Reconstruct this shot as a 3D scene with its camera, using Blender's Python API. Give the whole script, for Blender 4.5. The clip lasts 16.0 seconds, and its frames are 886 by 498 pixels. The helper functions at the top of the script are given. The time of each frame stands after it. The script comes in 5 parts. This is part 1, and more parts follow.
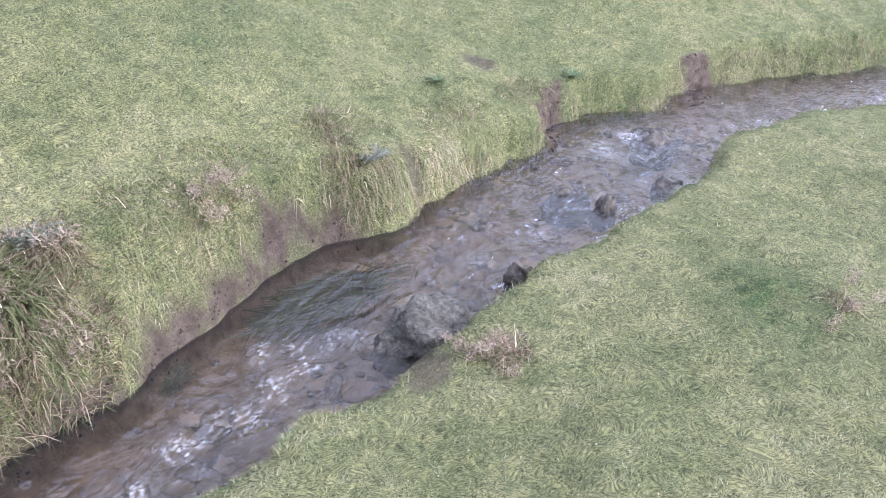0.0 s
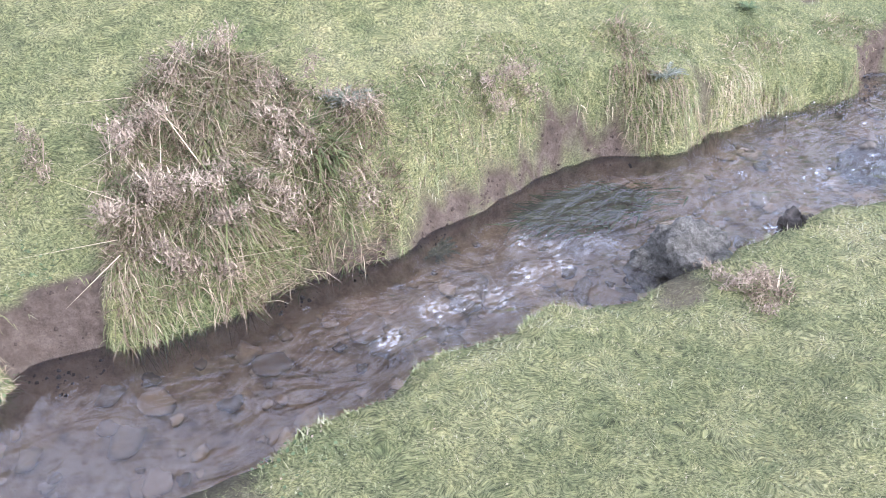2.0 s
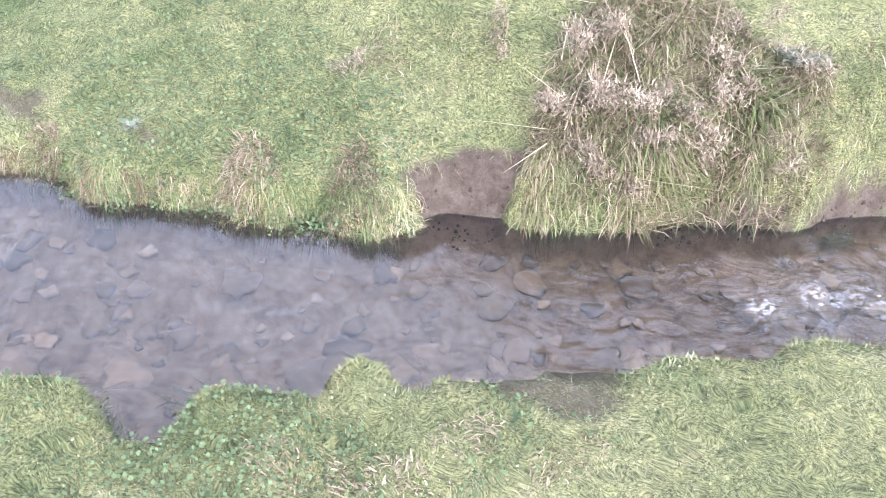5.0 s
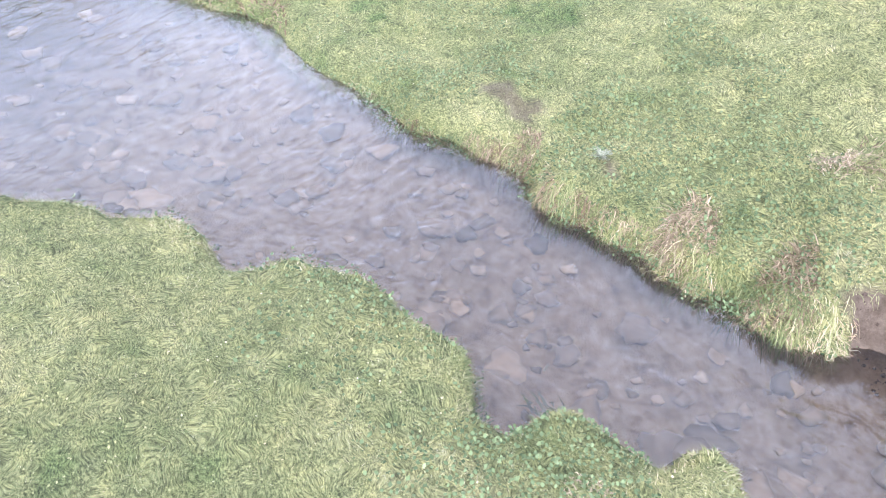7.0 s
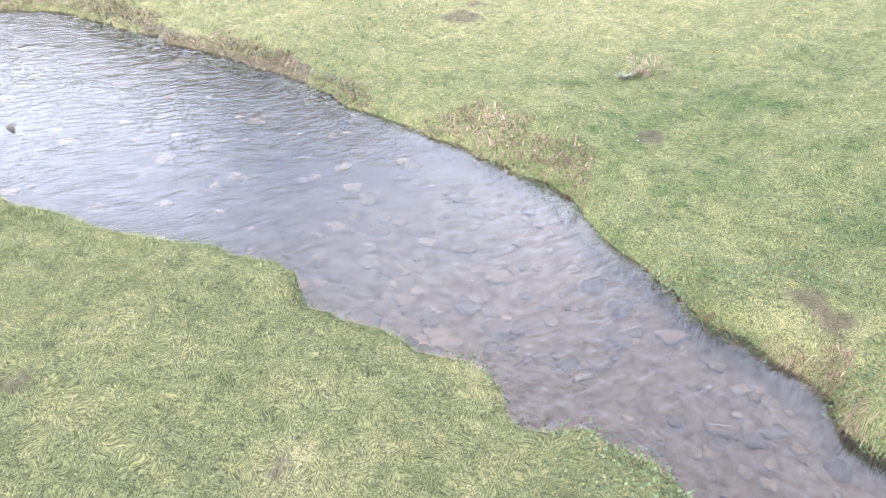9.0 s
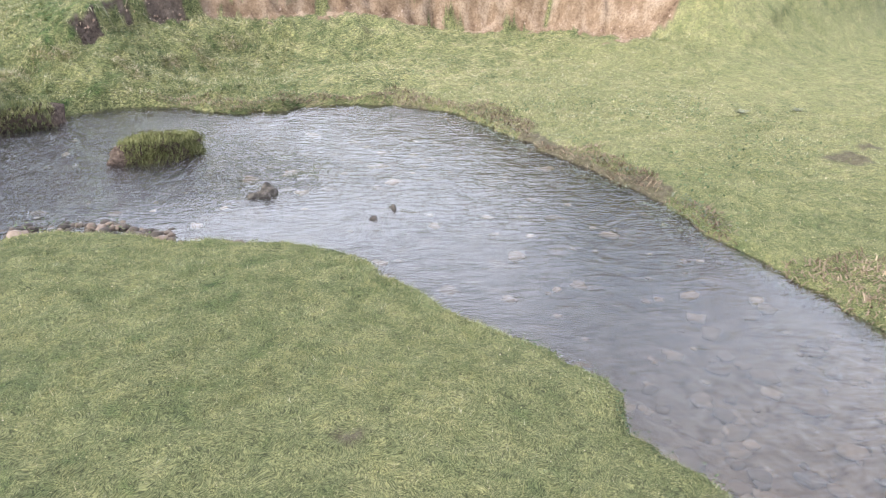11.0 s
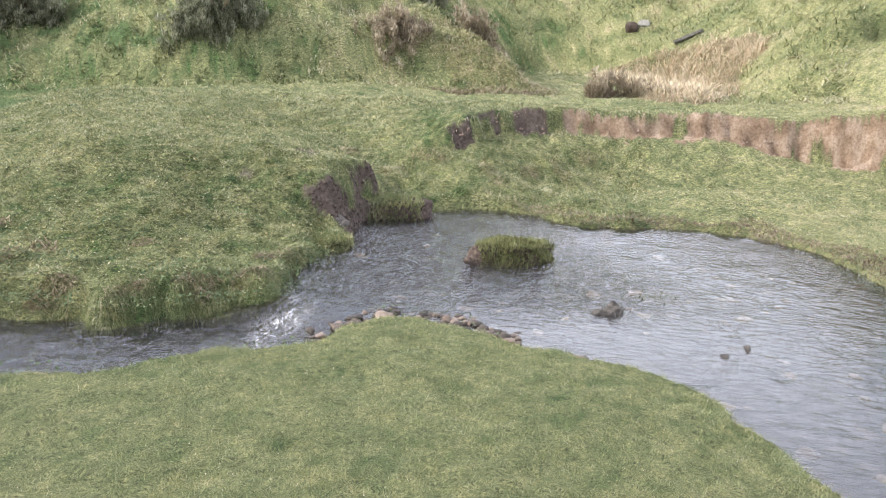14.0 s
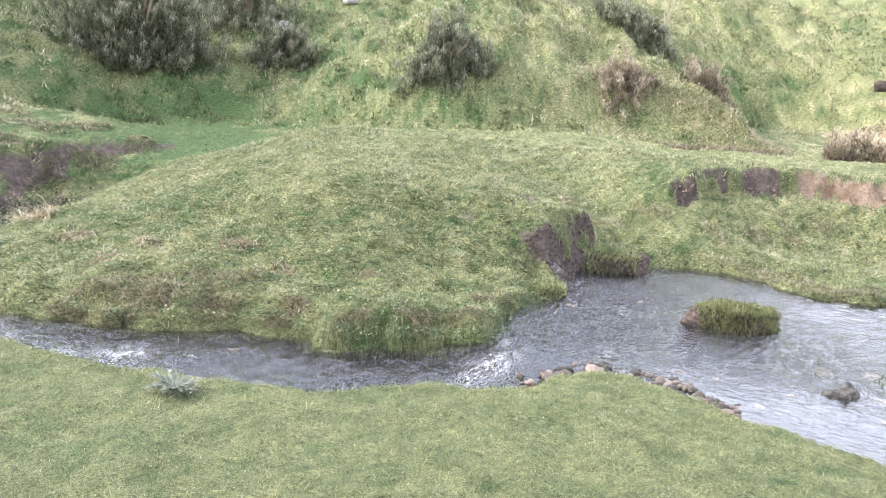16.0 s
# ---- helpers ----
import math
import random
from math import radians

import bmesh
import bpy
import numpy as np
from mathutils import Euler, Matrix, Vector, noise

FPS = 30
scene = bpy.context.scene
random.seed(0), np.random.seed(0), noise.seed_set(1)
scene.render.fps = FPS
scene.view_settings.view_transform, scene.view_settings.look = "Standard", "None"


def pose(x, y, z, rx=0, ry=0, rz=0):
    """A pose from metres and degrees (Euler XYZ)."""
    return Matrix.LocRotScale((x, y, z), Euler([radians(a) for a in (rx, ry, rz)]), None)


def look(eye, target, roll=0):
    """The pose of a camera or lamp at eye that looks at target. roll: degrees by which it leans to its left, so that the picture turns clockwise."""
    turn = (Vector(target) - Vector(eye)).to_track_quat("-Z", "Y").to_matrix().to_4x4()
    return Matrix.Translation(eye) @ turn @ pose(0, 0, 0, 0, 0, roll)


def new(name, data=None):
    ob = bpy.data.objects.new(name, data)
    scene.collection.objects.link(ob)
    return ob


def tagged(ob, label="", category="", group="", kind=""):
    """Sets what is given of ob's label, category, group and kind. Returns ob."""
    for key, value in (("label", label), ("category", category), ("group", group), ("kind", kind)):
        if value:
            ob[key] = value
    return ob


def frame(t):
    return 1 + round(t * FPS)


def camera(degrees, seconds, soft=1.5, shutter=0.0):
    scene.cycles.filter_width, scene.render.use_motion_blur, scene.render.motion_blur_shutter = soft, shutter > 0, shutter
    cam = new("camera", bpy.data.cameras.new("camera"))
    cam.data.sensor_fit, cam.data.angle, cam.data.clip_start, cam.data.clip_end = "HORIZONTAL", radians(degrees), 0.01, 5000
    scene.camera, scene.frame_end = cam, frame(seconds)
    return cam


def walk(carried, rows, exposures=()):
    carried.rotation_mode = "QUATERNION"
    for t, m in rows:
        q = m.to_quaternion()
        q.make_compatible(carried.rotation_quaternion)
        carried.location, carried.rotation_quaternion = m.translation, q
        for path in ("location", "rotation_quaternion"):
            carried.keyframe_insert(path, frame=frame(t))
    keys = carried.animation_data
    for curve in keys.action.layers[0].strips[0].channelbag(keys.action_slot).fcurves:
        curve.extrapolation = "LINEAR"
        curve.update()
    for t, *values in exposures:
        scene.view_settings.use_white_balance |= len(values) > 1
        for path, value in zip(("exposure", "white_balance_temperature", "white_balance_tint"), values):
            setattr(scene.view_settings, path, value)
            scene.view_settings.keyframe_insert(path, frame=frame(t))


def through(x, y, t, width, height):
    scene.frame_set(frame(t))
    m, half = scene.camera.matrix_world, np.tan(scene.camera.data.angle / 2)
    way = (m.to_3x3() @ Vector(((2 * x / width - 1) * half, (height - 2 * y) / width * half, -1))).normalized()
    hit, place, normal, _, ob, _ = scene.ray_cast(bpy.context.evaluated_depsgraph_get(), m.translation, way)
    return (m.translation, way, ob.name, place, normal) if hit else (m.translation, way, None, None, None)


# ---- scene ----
cam = camera(57.0, 16.0, soft=1.0)
PATH = [
    (0, (0.000, 0.001, 1.560), (0.061, 2.537, -0.040), 3.32),
    (0.5, (0.007, -0.008, 1.551), (-0.163, 2.456, -0.153), 3.17),
    (1, (0.028, -0.026, 1.543), (-0.396, 2.340, -0.252), 3.06),
    (1.5, (0.036, -0.056, 1.544), (-0.593, 2.221, -0.306), 2.55),
    (2, (0.004, -0.117, 1.516), (-0.821, 2.109, -0.318), 1.67),
    (2.5, (-0.023, -0.189, 1.499), (-1.032, 1.971, -0.322), 1.85),
    (3, (-0.029, -0.234, 1.482), (-1.199, 1.843, -0.339), 2.34),
    (3.2, (-0.032, -0.247, 1.479), (-1.263, 1.784, -0.354), 2.50),
    (5.3, (-0.212, -0.407, 1.515), (-1.883, 1.000, -0.541), 4.82),
    (5.5, (-0.217, -0.416, 1.521), (-1.969, 0.881, -0.541), 4.54),
    (6, (-0.216, -0.394, 1.525), (-2.218, 0.496, -0.524), 3.20),
    (6.5, (-0.183, -0.369, 1.531), (-2.346, 0.138, -0.484), 1.89),
    (7, (-0.154, -0.364, 1.538), (-2.414, -0.177, -0.426), 1.10),
    (7.5, (-0.144, -0.407, 1.555), (-2.478, -0.512, -0.327), -0.02),
    (8, (-0.135, -0.505, 1.565), (-2.559, -0.786, -0.181), -0.34),
    (8.5, (-0.128, -0.593, 1.571), (-2.614, -1.007, -0.055), 0.57),
    (9, (-0.113, -0.669, 1.577), (-2.644, -1.256, 0.077), 1.93),
    (9.5, (-0.085, -0.714, 1.584), (-2.609, -1.504, 0.168), 2.35),
    (10, (-0.122, -0.720, 1.579), (-2.572, -1.837, 0.257), 1.87),
    (10.2, (-0.146, -0.720, 1.573), (-2.539, -2.001, 0.294), 1.72),
    (12.3, (-0.095, -0.883, 1.550), (-1.981, -2.993, 0.554), 2.51),
    (12.5, (-0.088, -0.918, 1.548), (-1.928, -3.085, 0.591), 2.88),
    (13, (-0.065, -0.937, 1.552), (-1.781, -3.229, 0.656), 3.51),
    (13.5, (-0.036, -0.938, 1.562), (-1.575, -3.370, 0.713), 3.21),
    (14, (-0.023, -0.943, 1.563), (-1.390, -3.486, 0.751), 2.93),
    (14.5, (-0.003, -0.947, 1.568), (-1.217, -3.578, 0.792), 3.35),
    (15, (0.009, -0.952, 1.574), (-1.038, -3.663, 0.832), 3.91),
    (15.5, (0.036, -0.954, 1.569), (-0.834, -3.734, 0.854), 4.21),
    (16, (0.066, -0.958, 1.575), (-0.612, -3.797, 0.882), 4.28),
]
walk(cam, [(t, look(eye, target, roll)) for t, eye, target, roll in PATH],
     exposures=[(0, 1.05, 5520, 20), (2.5, 1.4, 5540, 18), (5.5, 1.7, 5640, 16), (9, 1.54, 5980, 13.5), (10, 1.24, 6160, 10.5), (12.5, 0.8, 6420, 11), (14, 0.9, 6320, 11), (14.5, 0.93, 6270, 11.5), (15, 1.09, 6180, 11), (16, 1.42, 6030, 12)])

# ---- world, sun ----
world = bpy.data.worlds.new("overcast_sky")
scene.world = world
world.use_nodes = True
wn, wl = world.node_tree.nodes, world.node_tree.links
wn.clear()
SUN_AZ, SUN_EL = 108.0, 30.0          # degrees clockwise from +y, degrees up
sky = wn.new("ShaderNodeTexSky")
sky.sky_type, sky.sun_disc = "NISHITA", False
sky.sun_elevation, sky.sun_rotation = radians(SUN_EL), radians(SUN_AZ)
sky.air_density, sky.dust_density, sky.ozone_density = 1.0, 4.0, 1.0
cover = wn.new("ShaderNodeTexNoise")
cover.inputs["Scale"].default_value, cover.inputs["Detail"].default_value = 2.2, 5.0
veil = wn.new("ShaderNodeMapRange")
veil.inputs["From Min"].default_value, veil.inputs["From Max"].default_value = 0.42, 0.6
veil.inputs["To Min"].default_value, veil.inputs["To Max"].default_value = 0.35, 1.0
cloud = wn.new("ShaderNodeMix")
cloud.data_type = "RGBA"
cloud.inputs["B"].default_value = (10.2, 10.25, 11.25, 1)
wc = wn.new("ShaderNodeTexCoord")
bg, wout = wn.new("ShaderNodeBackground"), wn.new("ShaderNodeOutputWorld")
bg.inputs["Strength"].default_value = 0.14
wl.new(wc.outputs["Generated"], cover.inputs["Vector"])
wl.new(cover.outputs["Fac"], veil.inputs["Value"])
wl.new(veil.outputs["Result"], cloud.inputs["Factor"])
wl.new(sky.outputs["Color"], cloud.inputs["A"])
# thin cloud is brighter towards the horizon all round
height = wn.new("ShaderNodeSeparateXYZ")
glow = wn.new("ShaderNodeMapRange")
glow.inputs["From Min"].default_value, glow.inputs["From Max"].default_value = 0.0, 0.6
glow.inputs["To Min"].default_value, glow.inputs["To Max"].default_value = 1.55, 0.95
gain = wn.new("ShaderNodeMix")
gain.data_type, gain.blend_type = "RGBA", "MULTIPLY"
gain.inputs["Factor"].default_value = 1.0
wl.new(wc.outputs["Generated"], height.inputs["Vector"])
wl.new(height.outputs["Z"], glow.inputs["Value"])
wl.new(cloud.outputs["Result"], gain.inputs["A"])
wl.new(glow.outputs["Result"], gain.inputs["B"])
wl.new(gain.outputs["Result"], bg.inputs["Color"])
wl.new(bg.outputs["Background"], wout.inputs["Surface"])

sun = new("sun", bpy.data.lights.new("sun", "SUN"))
sun.data.energy, sun.data.angle, sun.data.color = 3.2, radians(12), (1.0, 0.95, 0.87)
sa, se = radians(SUN_AZ), radians(SUN_EL)
sun.matrix_world = look((math.sin(sa) * math.cos(se) * 30, math.cos(sa) * math.cos(se) * 30, math.sin(se) * 30), (0, 0, 0))

# ---- numbers shared by ground, water and plants ----
rng = np.random.default_rng(7)


def hash2(i, j, seed):
    v = np.sin(i * 127.1 + j * 311.7 + seed * 74.7) * 43758.5453
    return v - np.floor(v)


def vnoise(x, y, seed=0):
    """Smooth noise from 0 to 1 on a unit lattice."""
    i, j = np.floor(x), np.floor(y)
    u, v = x - i, y - j
    u, v = u * u * (3 - 2 * u), v * v * (3 - 2 * v)
    a, b = hash2(i, j, seed), hash2(i + 1, j, seed)
    c, d = hash2(i, j + 1, seed), hash2(i + 1, j + 1, seed)
    return (a + (b - a) * u) * (1 - v) + (c + (d - c) * u) * v


def fbm(x, y, seed=0, octaves=3):
    total, weight = 0.0, 0.0
    for o in range(octaves):
        total = total + vnoise(x * 2**o + 3.7 * o, y * 2**o - 5.1 * o, seed + o) * 0.5**o
        weight += 0.5**o
    return total / weight


def smooth(e0, e1, x):
    t = np.clip((x - e0) / (e1 - e0), 0, 1)
    return t * t * (3 - 2 * t)


def spline(points, step=4):
    """Catmull-Rom through the points (any number of columns)."""
    p = np.array(points, float)
    p = np.vstack([2 * p[0] - p[1], p, 2 * p[-1] - p[-2]])
    out = []
    for k in range(1, len(p) - 2):
        for t in np.arange(step) / step:
            out.append(0.5 * (2 * p[k] + (p[k + 1] - p[k - 1]) * t + (2 * p[k - 1] - 5 * p[k] + 4 * p[k + 1] - p[k + 2]) * t**2
                              + (3 * p[k] - p[k - 1] - 3 * p[k + 1] + p[k + 2]) * t**3))
    out.append(p[-2])
    return np.array(out)


def near_line(x, y, line):
    """Distance to a polyline, which side (positive to its left), and its further columns there."""
    best = np.full(x.shape, 1e9)
    side = np.zeros(x.shape)
    cols = np.zeros((line.shape[1] - 2,) + x.shape)
    for a, b in zip(line[:-1], line[1:]):
        dx, dy = b[0] - a[0], b[1] - a[1]
        t = np.clip(((x - a[0]) * dx + (y - a[1]) * dy) / (dx * dx + dy * dy + 1e-12), 0, 1)
        d = np.hypot(x - a[0] - t * dx, y - a[1] - t * dy)
        m = d < best
        best = np.where(m, d, best)
        side = np.where(m, dx * (y - a[1]) - dy * (x - a[0]), side)
        for c in range(len(cols)):
            cols[c] = np.where(m, a[2 + c] + t * (b[2 + c] - a[2 + c]), cols[c])
    return best, np.sign(side), cols


def inside(x, y, ring):
    odd = np.zeros(x.shape, bool)
    for a, b in zip(ring, np.roll(ring, -1, 0)):
        if a[1] == b[1]:
            continue
        cut = (a[1] > y) != (b[1] > y)
        odd ^= cut & (x < (b[0] - a[0]) * (y - a[1]) / (b[1] - a[1]) + a[0])
    return odd


# Outer bank, from upstream down: x, y, height of the lip, width of the face, rise per metre behind it, height to which it rises
FAR_UPPER = [
    (14, 10, .10, .10, .30, 3), (5, 6.2, .10, .10, .30, 3), (2.9, 5.08, .08, .10, .30, 3), (1.95, 4.72, .06, .10, .30, 3),
    (1.47, 4.48, .05, .06, .32, 3), (1.22, 4.16, .0, .16, .32, 3), (0.85, 4.02, .02, .16, .32, 3), (0.62, 3.9, .05, .04, .34, 3),
    (0.52, 3.52, .0, .12, .36, 3), (0.13, 3.2, .04, .14, .42, 3), (-0.1, 2.84, .1, .16, .5, 3), (-0.45, 2.6, .16, .12, .55, 3),
    (-0.62, 2.3, .16, .16, .6, 3), (-0.77, 1.98, .14, .2, .6, 3), (-0.88, 1.75, .1, .14, .55, 3), (-1.08, 1.52, .08, .12, .5, 3),
]
FAR_MIDDLE = [
    (-1.22, 1.3, .06, .1, .48, 3), (-1.4, 1.1, .05, .11, .46, 3), (-1.48, 1.1, .03, .05, .45, 3), (-1.6, 0.95, .01, .04, .42, 3),
    (-1.56, 0.82, -.05, .13, .38, 3), (-1.76, 0.57, -.08, .13, .36, 3), (-2.1, 0.29, -.09, .13, .33, 3), (-2.3, 0.1, -.09, .13, .3, 3),
    (-2.48, 0.06, -.1, .13, .28, 3), (-2.74, -0.3, -.11, .14, .26, 3), (-2.95, -0.44, -.115, .14, .25, 3),
    (-3.26, -0.76, -.12, .14, .23, 2.5), (-3.76, -1.08, -.125, .14, .2, 2), (-4.43, -2.26, -.125, .14, .13, 1),
]
FAR_POOL = [
    (-4.87, -2.85, -.12, .1, .08, .5), (-5.13, -3.5, -.12, .1, .06, .2), (-5.62, -4.8, -.12, .1, .08, .3), (-5.75, -5.45, -.12, .1, .08, .3),
    (-5.3, -6.12, -.12, .1, .05, .2), (-4.45, -6.5, -.12, .1, .05, .15), (-4.16, -7.15, -.12, .1, .05, .1), (-3.75, -7.48, -.1, .1, .05, .1),
    (-3.3, -7.38, -.06, .12, .05, .1), (-2.72, -7.35, -.02, .06, .05, .1), (-2.42, -6.9, -.05, .06, .05, .1), (-2.2, -6.52, -.09, .1, .1, .1),
    (-1.66, -6.1, -.06, .14, .1, .1), (-1.45, -5.66, -.05, .2, .1, .1), (-0.7, -5.7, -.05, .2, .1, .1),
]
FAR_LOWER = [
    (-0.27, -5.72, -.07, .2, .1, .1), (-0.17, -5.95, -.08, .2, .1, .1), (0.8, -6.08, -.1, .3, .1, .1), (1.64, -6.41, -.1, .3, .1, .1),
    (2.8, -7.2, -.1, .2, .1, .1), (4, -9.5, -.1, .2, .1, .1), (9, -12, -.1, .2, .1, .1),
]
# Inner bank, from upstream down: x, y, height of the lip
NEAR_UPPER = [
    (14, 8.6, 0), (5, 5.2, 0), (2.48, 4.22, 0), (1.86, 3.95, 0), (1.45, 3.7, -.02), (1.3, 3.42, -.02), (1.08, 3.15, -.02), (0.86, 2.93, -.03),
    (0.56, 2.62, -.03), (0.36, 2.42, -.03), (0.14, 2.18, -.03), (-0.06, 1.9, -.05), (-0.14, 1.77, -.06), (-0.34, 1.66, -.03),
    (-0.43, 1.48, -.02), (-0.57, 1.34, -.02), (-0.66, 1.15, -.02), (-0.82, 0.9, -.04), (-0.97, 0.68, -.05), (-1.1, 0.5, -.05),
]
NEAR_MIDDLE = [
    (-1.11, 0.42, -.05), (-1.22, 0.41, -.04), (-1.27, 0.32, -.04), (-1.23, 0.24, -.05), (-1.36, 0.15, -.04), (-1.41, 0.02, -.04),
    (-1.36, -0.09, -.06), (-1.47, -0.14, -.05), (-1.58, -0.15, -.04), (-1.71, -0.3, -.03), (-1.83, -0.36, -.03), (-1.95, -0.55, -.04),
    (-1.99, -0.83, -.05), (-2.14, -0.97, -.05), (-2.28, -1.3, -.04), (-2.38, -1.68, -.04), (-2.55, -1.8, -.04), (-2.62, -2.1, -.04),
]
NEAR_LOWER = [
    (-2.66, -2.5, -.05), (-2.71, -3.0, -.05), (-2.83, -3.4, -.06), (-2.82, -3.75, -.07), (-2.62, -4.15, -.07), (-2.4, -4.45, -.08),
    (-2.22, -4.82, -.09), (-1.9, -5.1, -.09), (-1.5, -4.98, -.07), (-1.15, -4.75, -.05), (-0.65, -4.74, -.04), (-0.35, -4.68, -.04),
    (0, -4.77, -.04), (0.57, -4.96, -.03), (0.89, -5.13, -.03), (1.28, -5.36, -.03), (1.6, -5.65, -.03), (2.5, -6.2, -.03), (5, -9, 0), (9, -11, 0),
]
FAR = spline(FAR_UPPER + FAR_MIDDLE + FAR_POOL + FAR_LOWER)
NEAR = spline(NEAR_UPPER + NEAR_MIDDLE + NEAR_LOWER)
WATER_RING = np.vstack([FAR[:, :2], NEAR[::-1, :2]])
INNER_RING = np.vstack([NEAR[:, :2], [(60, -11), (60, 8.6)]])

# The outer bank without its small bays, for the slopes behind it
def eased(points, window=9, rounds=2):
    p = points.copy()
    for _ in range(rounds):
        pad = np.vstack([np.repeat(p[:1], window // 2, 0), p, np.repeat(p[-1:], window // 2, 0)])
        p = np.stack([np.convolve(pad[:, c], np.ones(window) / window, "valid") for c in range(p.shape[1])], -1)
    return p


FAR_EASED = eased(FAR, 13, 2)[::3]

# Front edge of the mound and the upper terrace: x, y, width and height of its steep part
TERRACE = spline([(9, -8.4, 2, 0), (2.5, -6.7, 2, 0), (1.0, -6.15, 2, 0), (0.2, -6.0, 2, 0), (-0.8, -5.8, 2, 0), (-1.6, -6.1, 1.4, 0), (-2.1, -6.75, .6, .1),
                  (-2.4, -7.1, .2, .3), (-2.75, -7.5, .12, .36), (-3.05, -7.72, .3, .2), (-3.5, -7.95, .6, .1), (-3.9, -8.15, .35, .15), (-4.35, -8.42, .13, .26),
                  (-5.0, -8.6, .13, .23), (-5.8, -8.58, .15, .23), (-7.0, -8.1, .16, .26), (-8.2, -7.4, .2, .5), (-8.9, -6.6, .24, .68), (-9.3, -5.8, .3, .74),
                  (-9.2, -5.2, .6, .68), (-9.0, -4.3, 1.2, .6), (-9.2, -3, 2, .5), (-11, 1, 3, .5)], 5)
# Foot of the hill: x, y, steepness
HILL = spline([(9, -12.6, .5), (4, -13, .6), (1.8, -14.5, .6), (0.5, -14.7, .6), (-0.7, -13.9, .7), (-1.6, -13.1, .85), (-3, -12.7, .9), (-5.5, -12.5, .8), (-7.5, -11.7, .7),
               (-8.2, -13.3, .8), (-9, -15.2, .8), (-10.3, -16.0, .8), (-11.2, -14.4, .9), (-10.7, -11.9, .9), (-9.7, -9.8, .6), (-9.8, -8.3, .5), (-9.7, -7, .55),
               (-9.8, -6, .6), (-10, -5, .6), (-10.6, -3, .5), (-13, 1, .4)], 4)
GULLY = spline([(7, -7.2, .5), (3.4, -8.4, .5), (2.55, -9.1, .5), (2.1, -9.9, .45), (1.4, -10.7, .32), (0.6, -11.4, .15), (-0.6, -12.3, 0)], 4)
GULLY_BANK = spline([(8, -8.2, .6), (3.7, -9.3, .6), (2.9, -9.9, .6), (2.3, -10.8, .55), (1.5, -11.6, .42), (0.7, -12.1, .1), (-0.4, -12.6, 0)], 4)
TRACK = spline([(-9.5, -5.4), (-9.9, -5.3), (-10.6, -5.1), (-11.6, -4.9), (-13.5, -5.2), (-16, -6.5)], 4)


# Small bare patches: x, y, radius
BARE = [(-0.82, 0.68, .11), (-0.95, 0.6, .08), (-2.87, 0.07, .06), (-2.72, 0.15, .05), (-2.3, 0.36, .04), (-4.15, -0.55, .06), (0.22, 3.98, .06), (-0.08, 3.05, .07),
        (0.02, 1.84, .1), (-1.5, -1.4, .05), (-1.57, -2.23, .06), (-1.1, 0.9, .04), (-2.3, -7.8, .12), (-1.7, -7.5, .08), (0.85, 3.55, .04), (-6.14, -2.01, .16), (-6.49, -1.96, .12)]


def water_level(x, y):
    """The stream falls a little on its way, and over a small step below the pool."""
    up = -0.15 + 0.012 * np.clip(y - 1.5, 0, 30)
    step = smooth(-1.75, -1.05, x + 0.25 * (y + 5.3)) * (y < -4.4) * smooth(-4.3, -4.7, y)
    return up - 0.1 * step


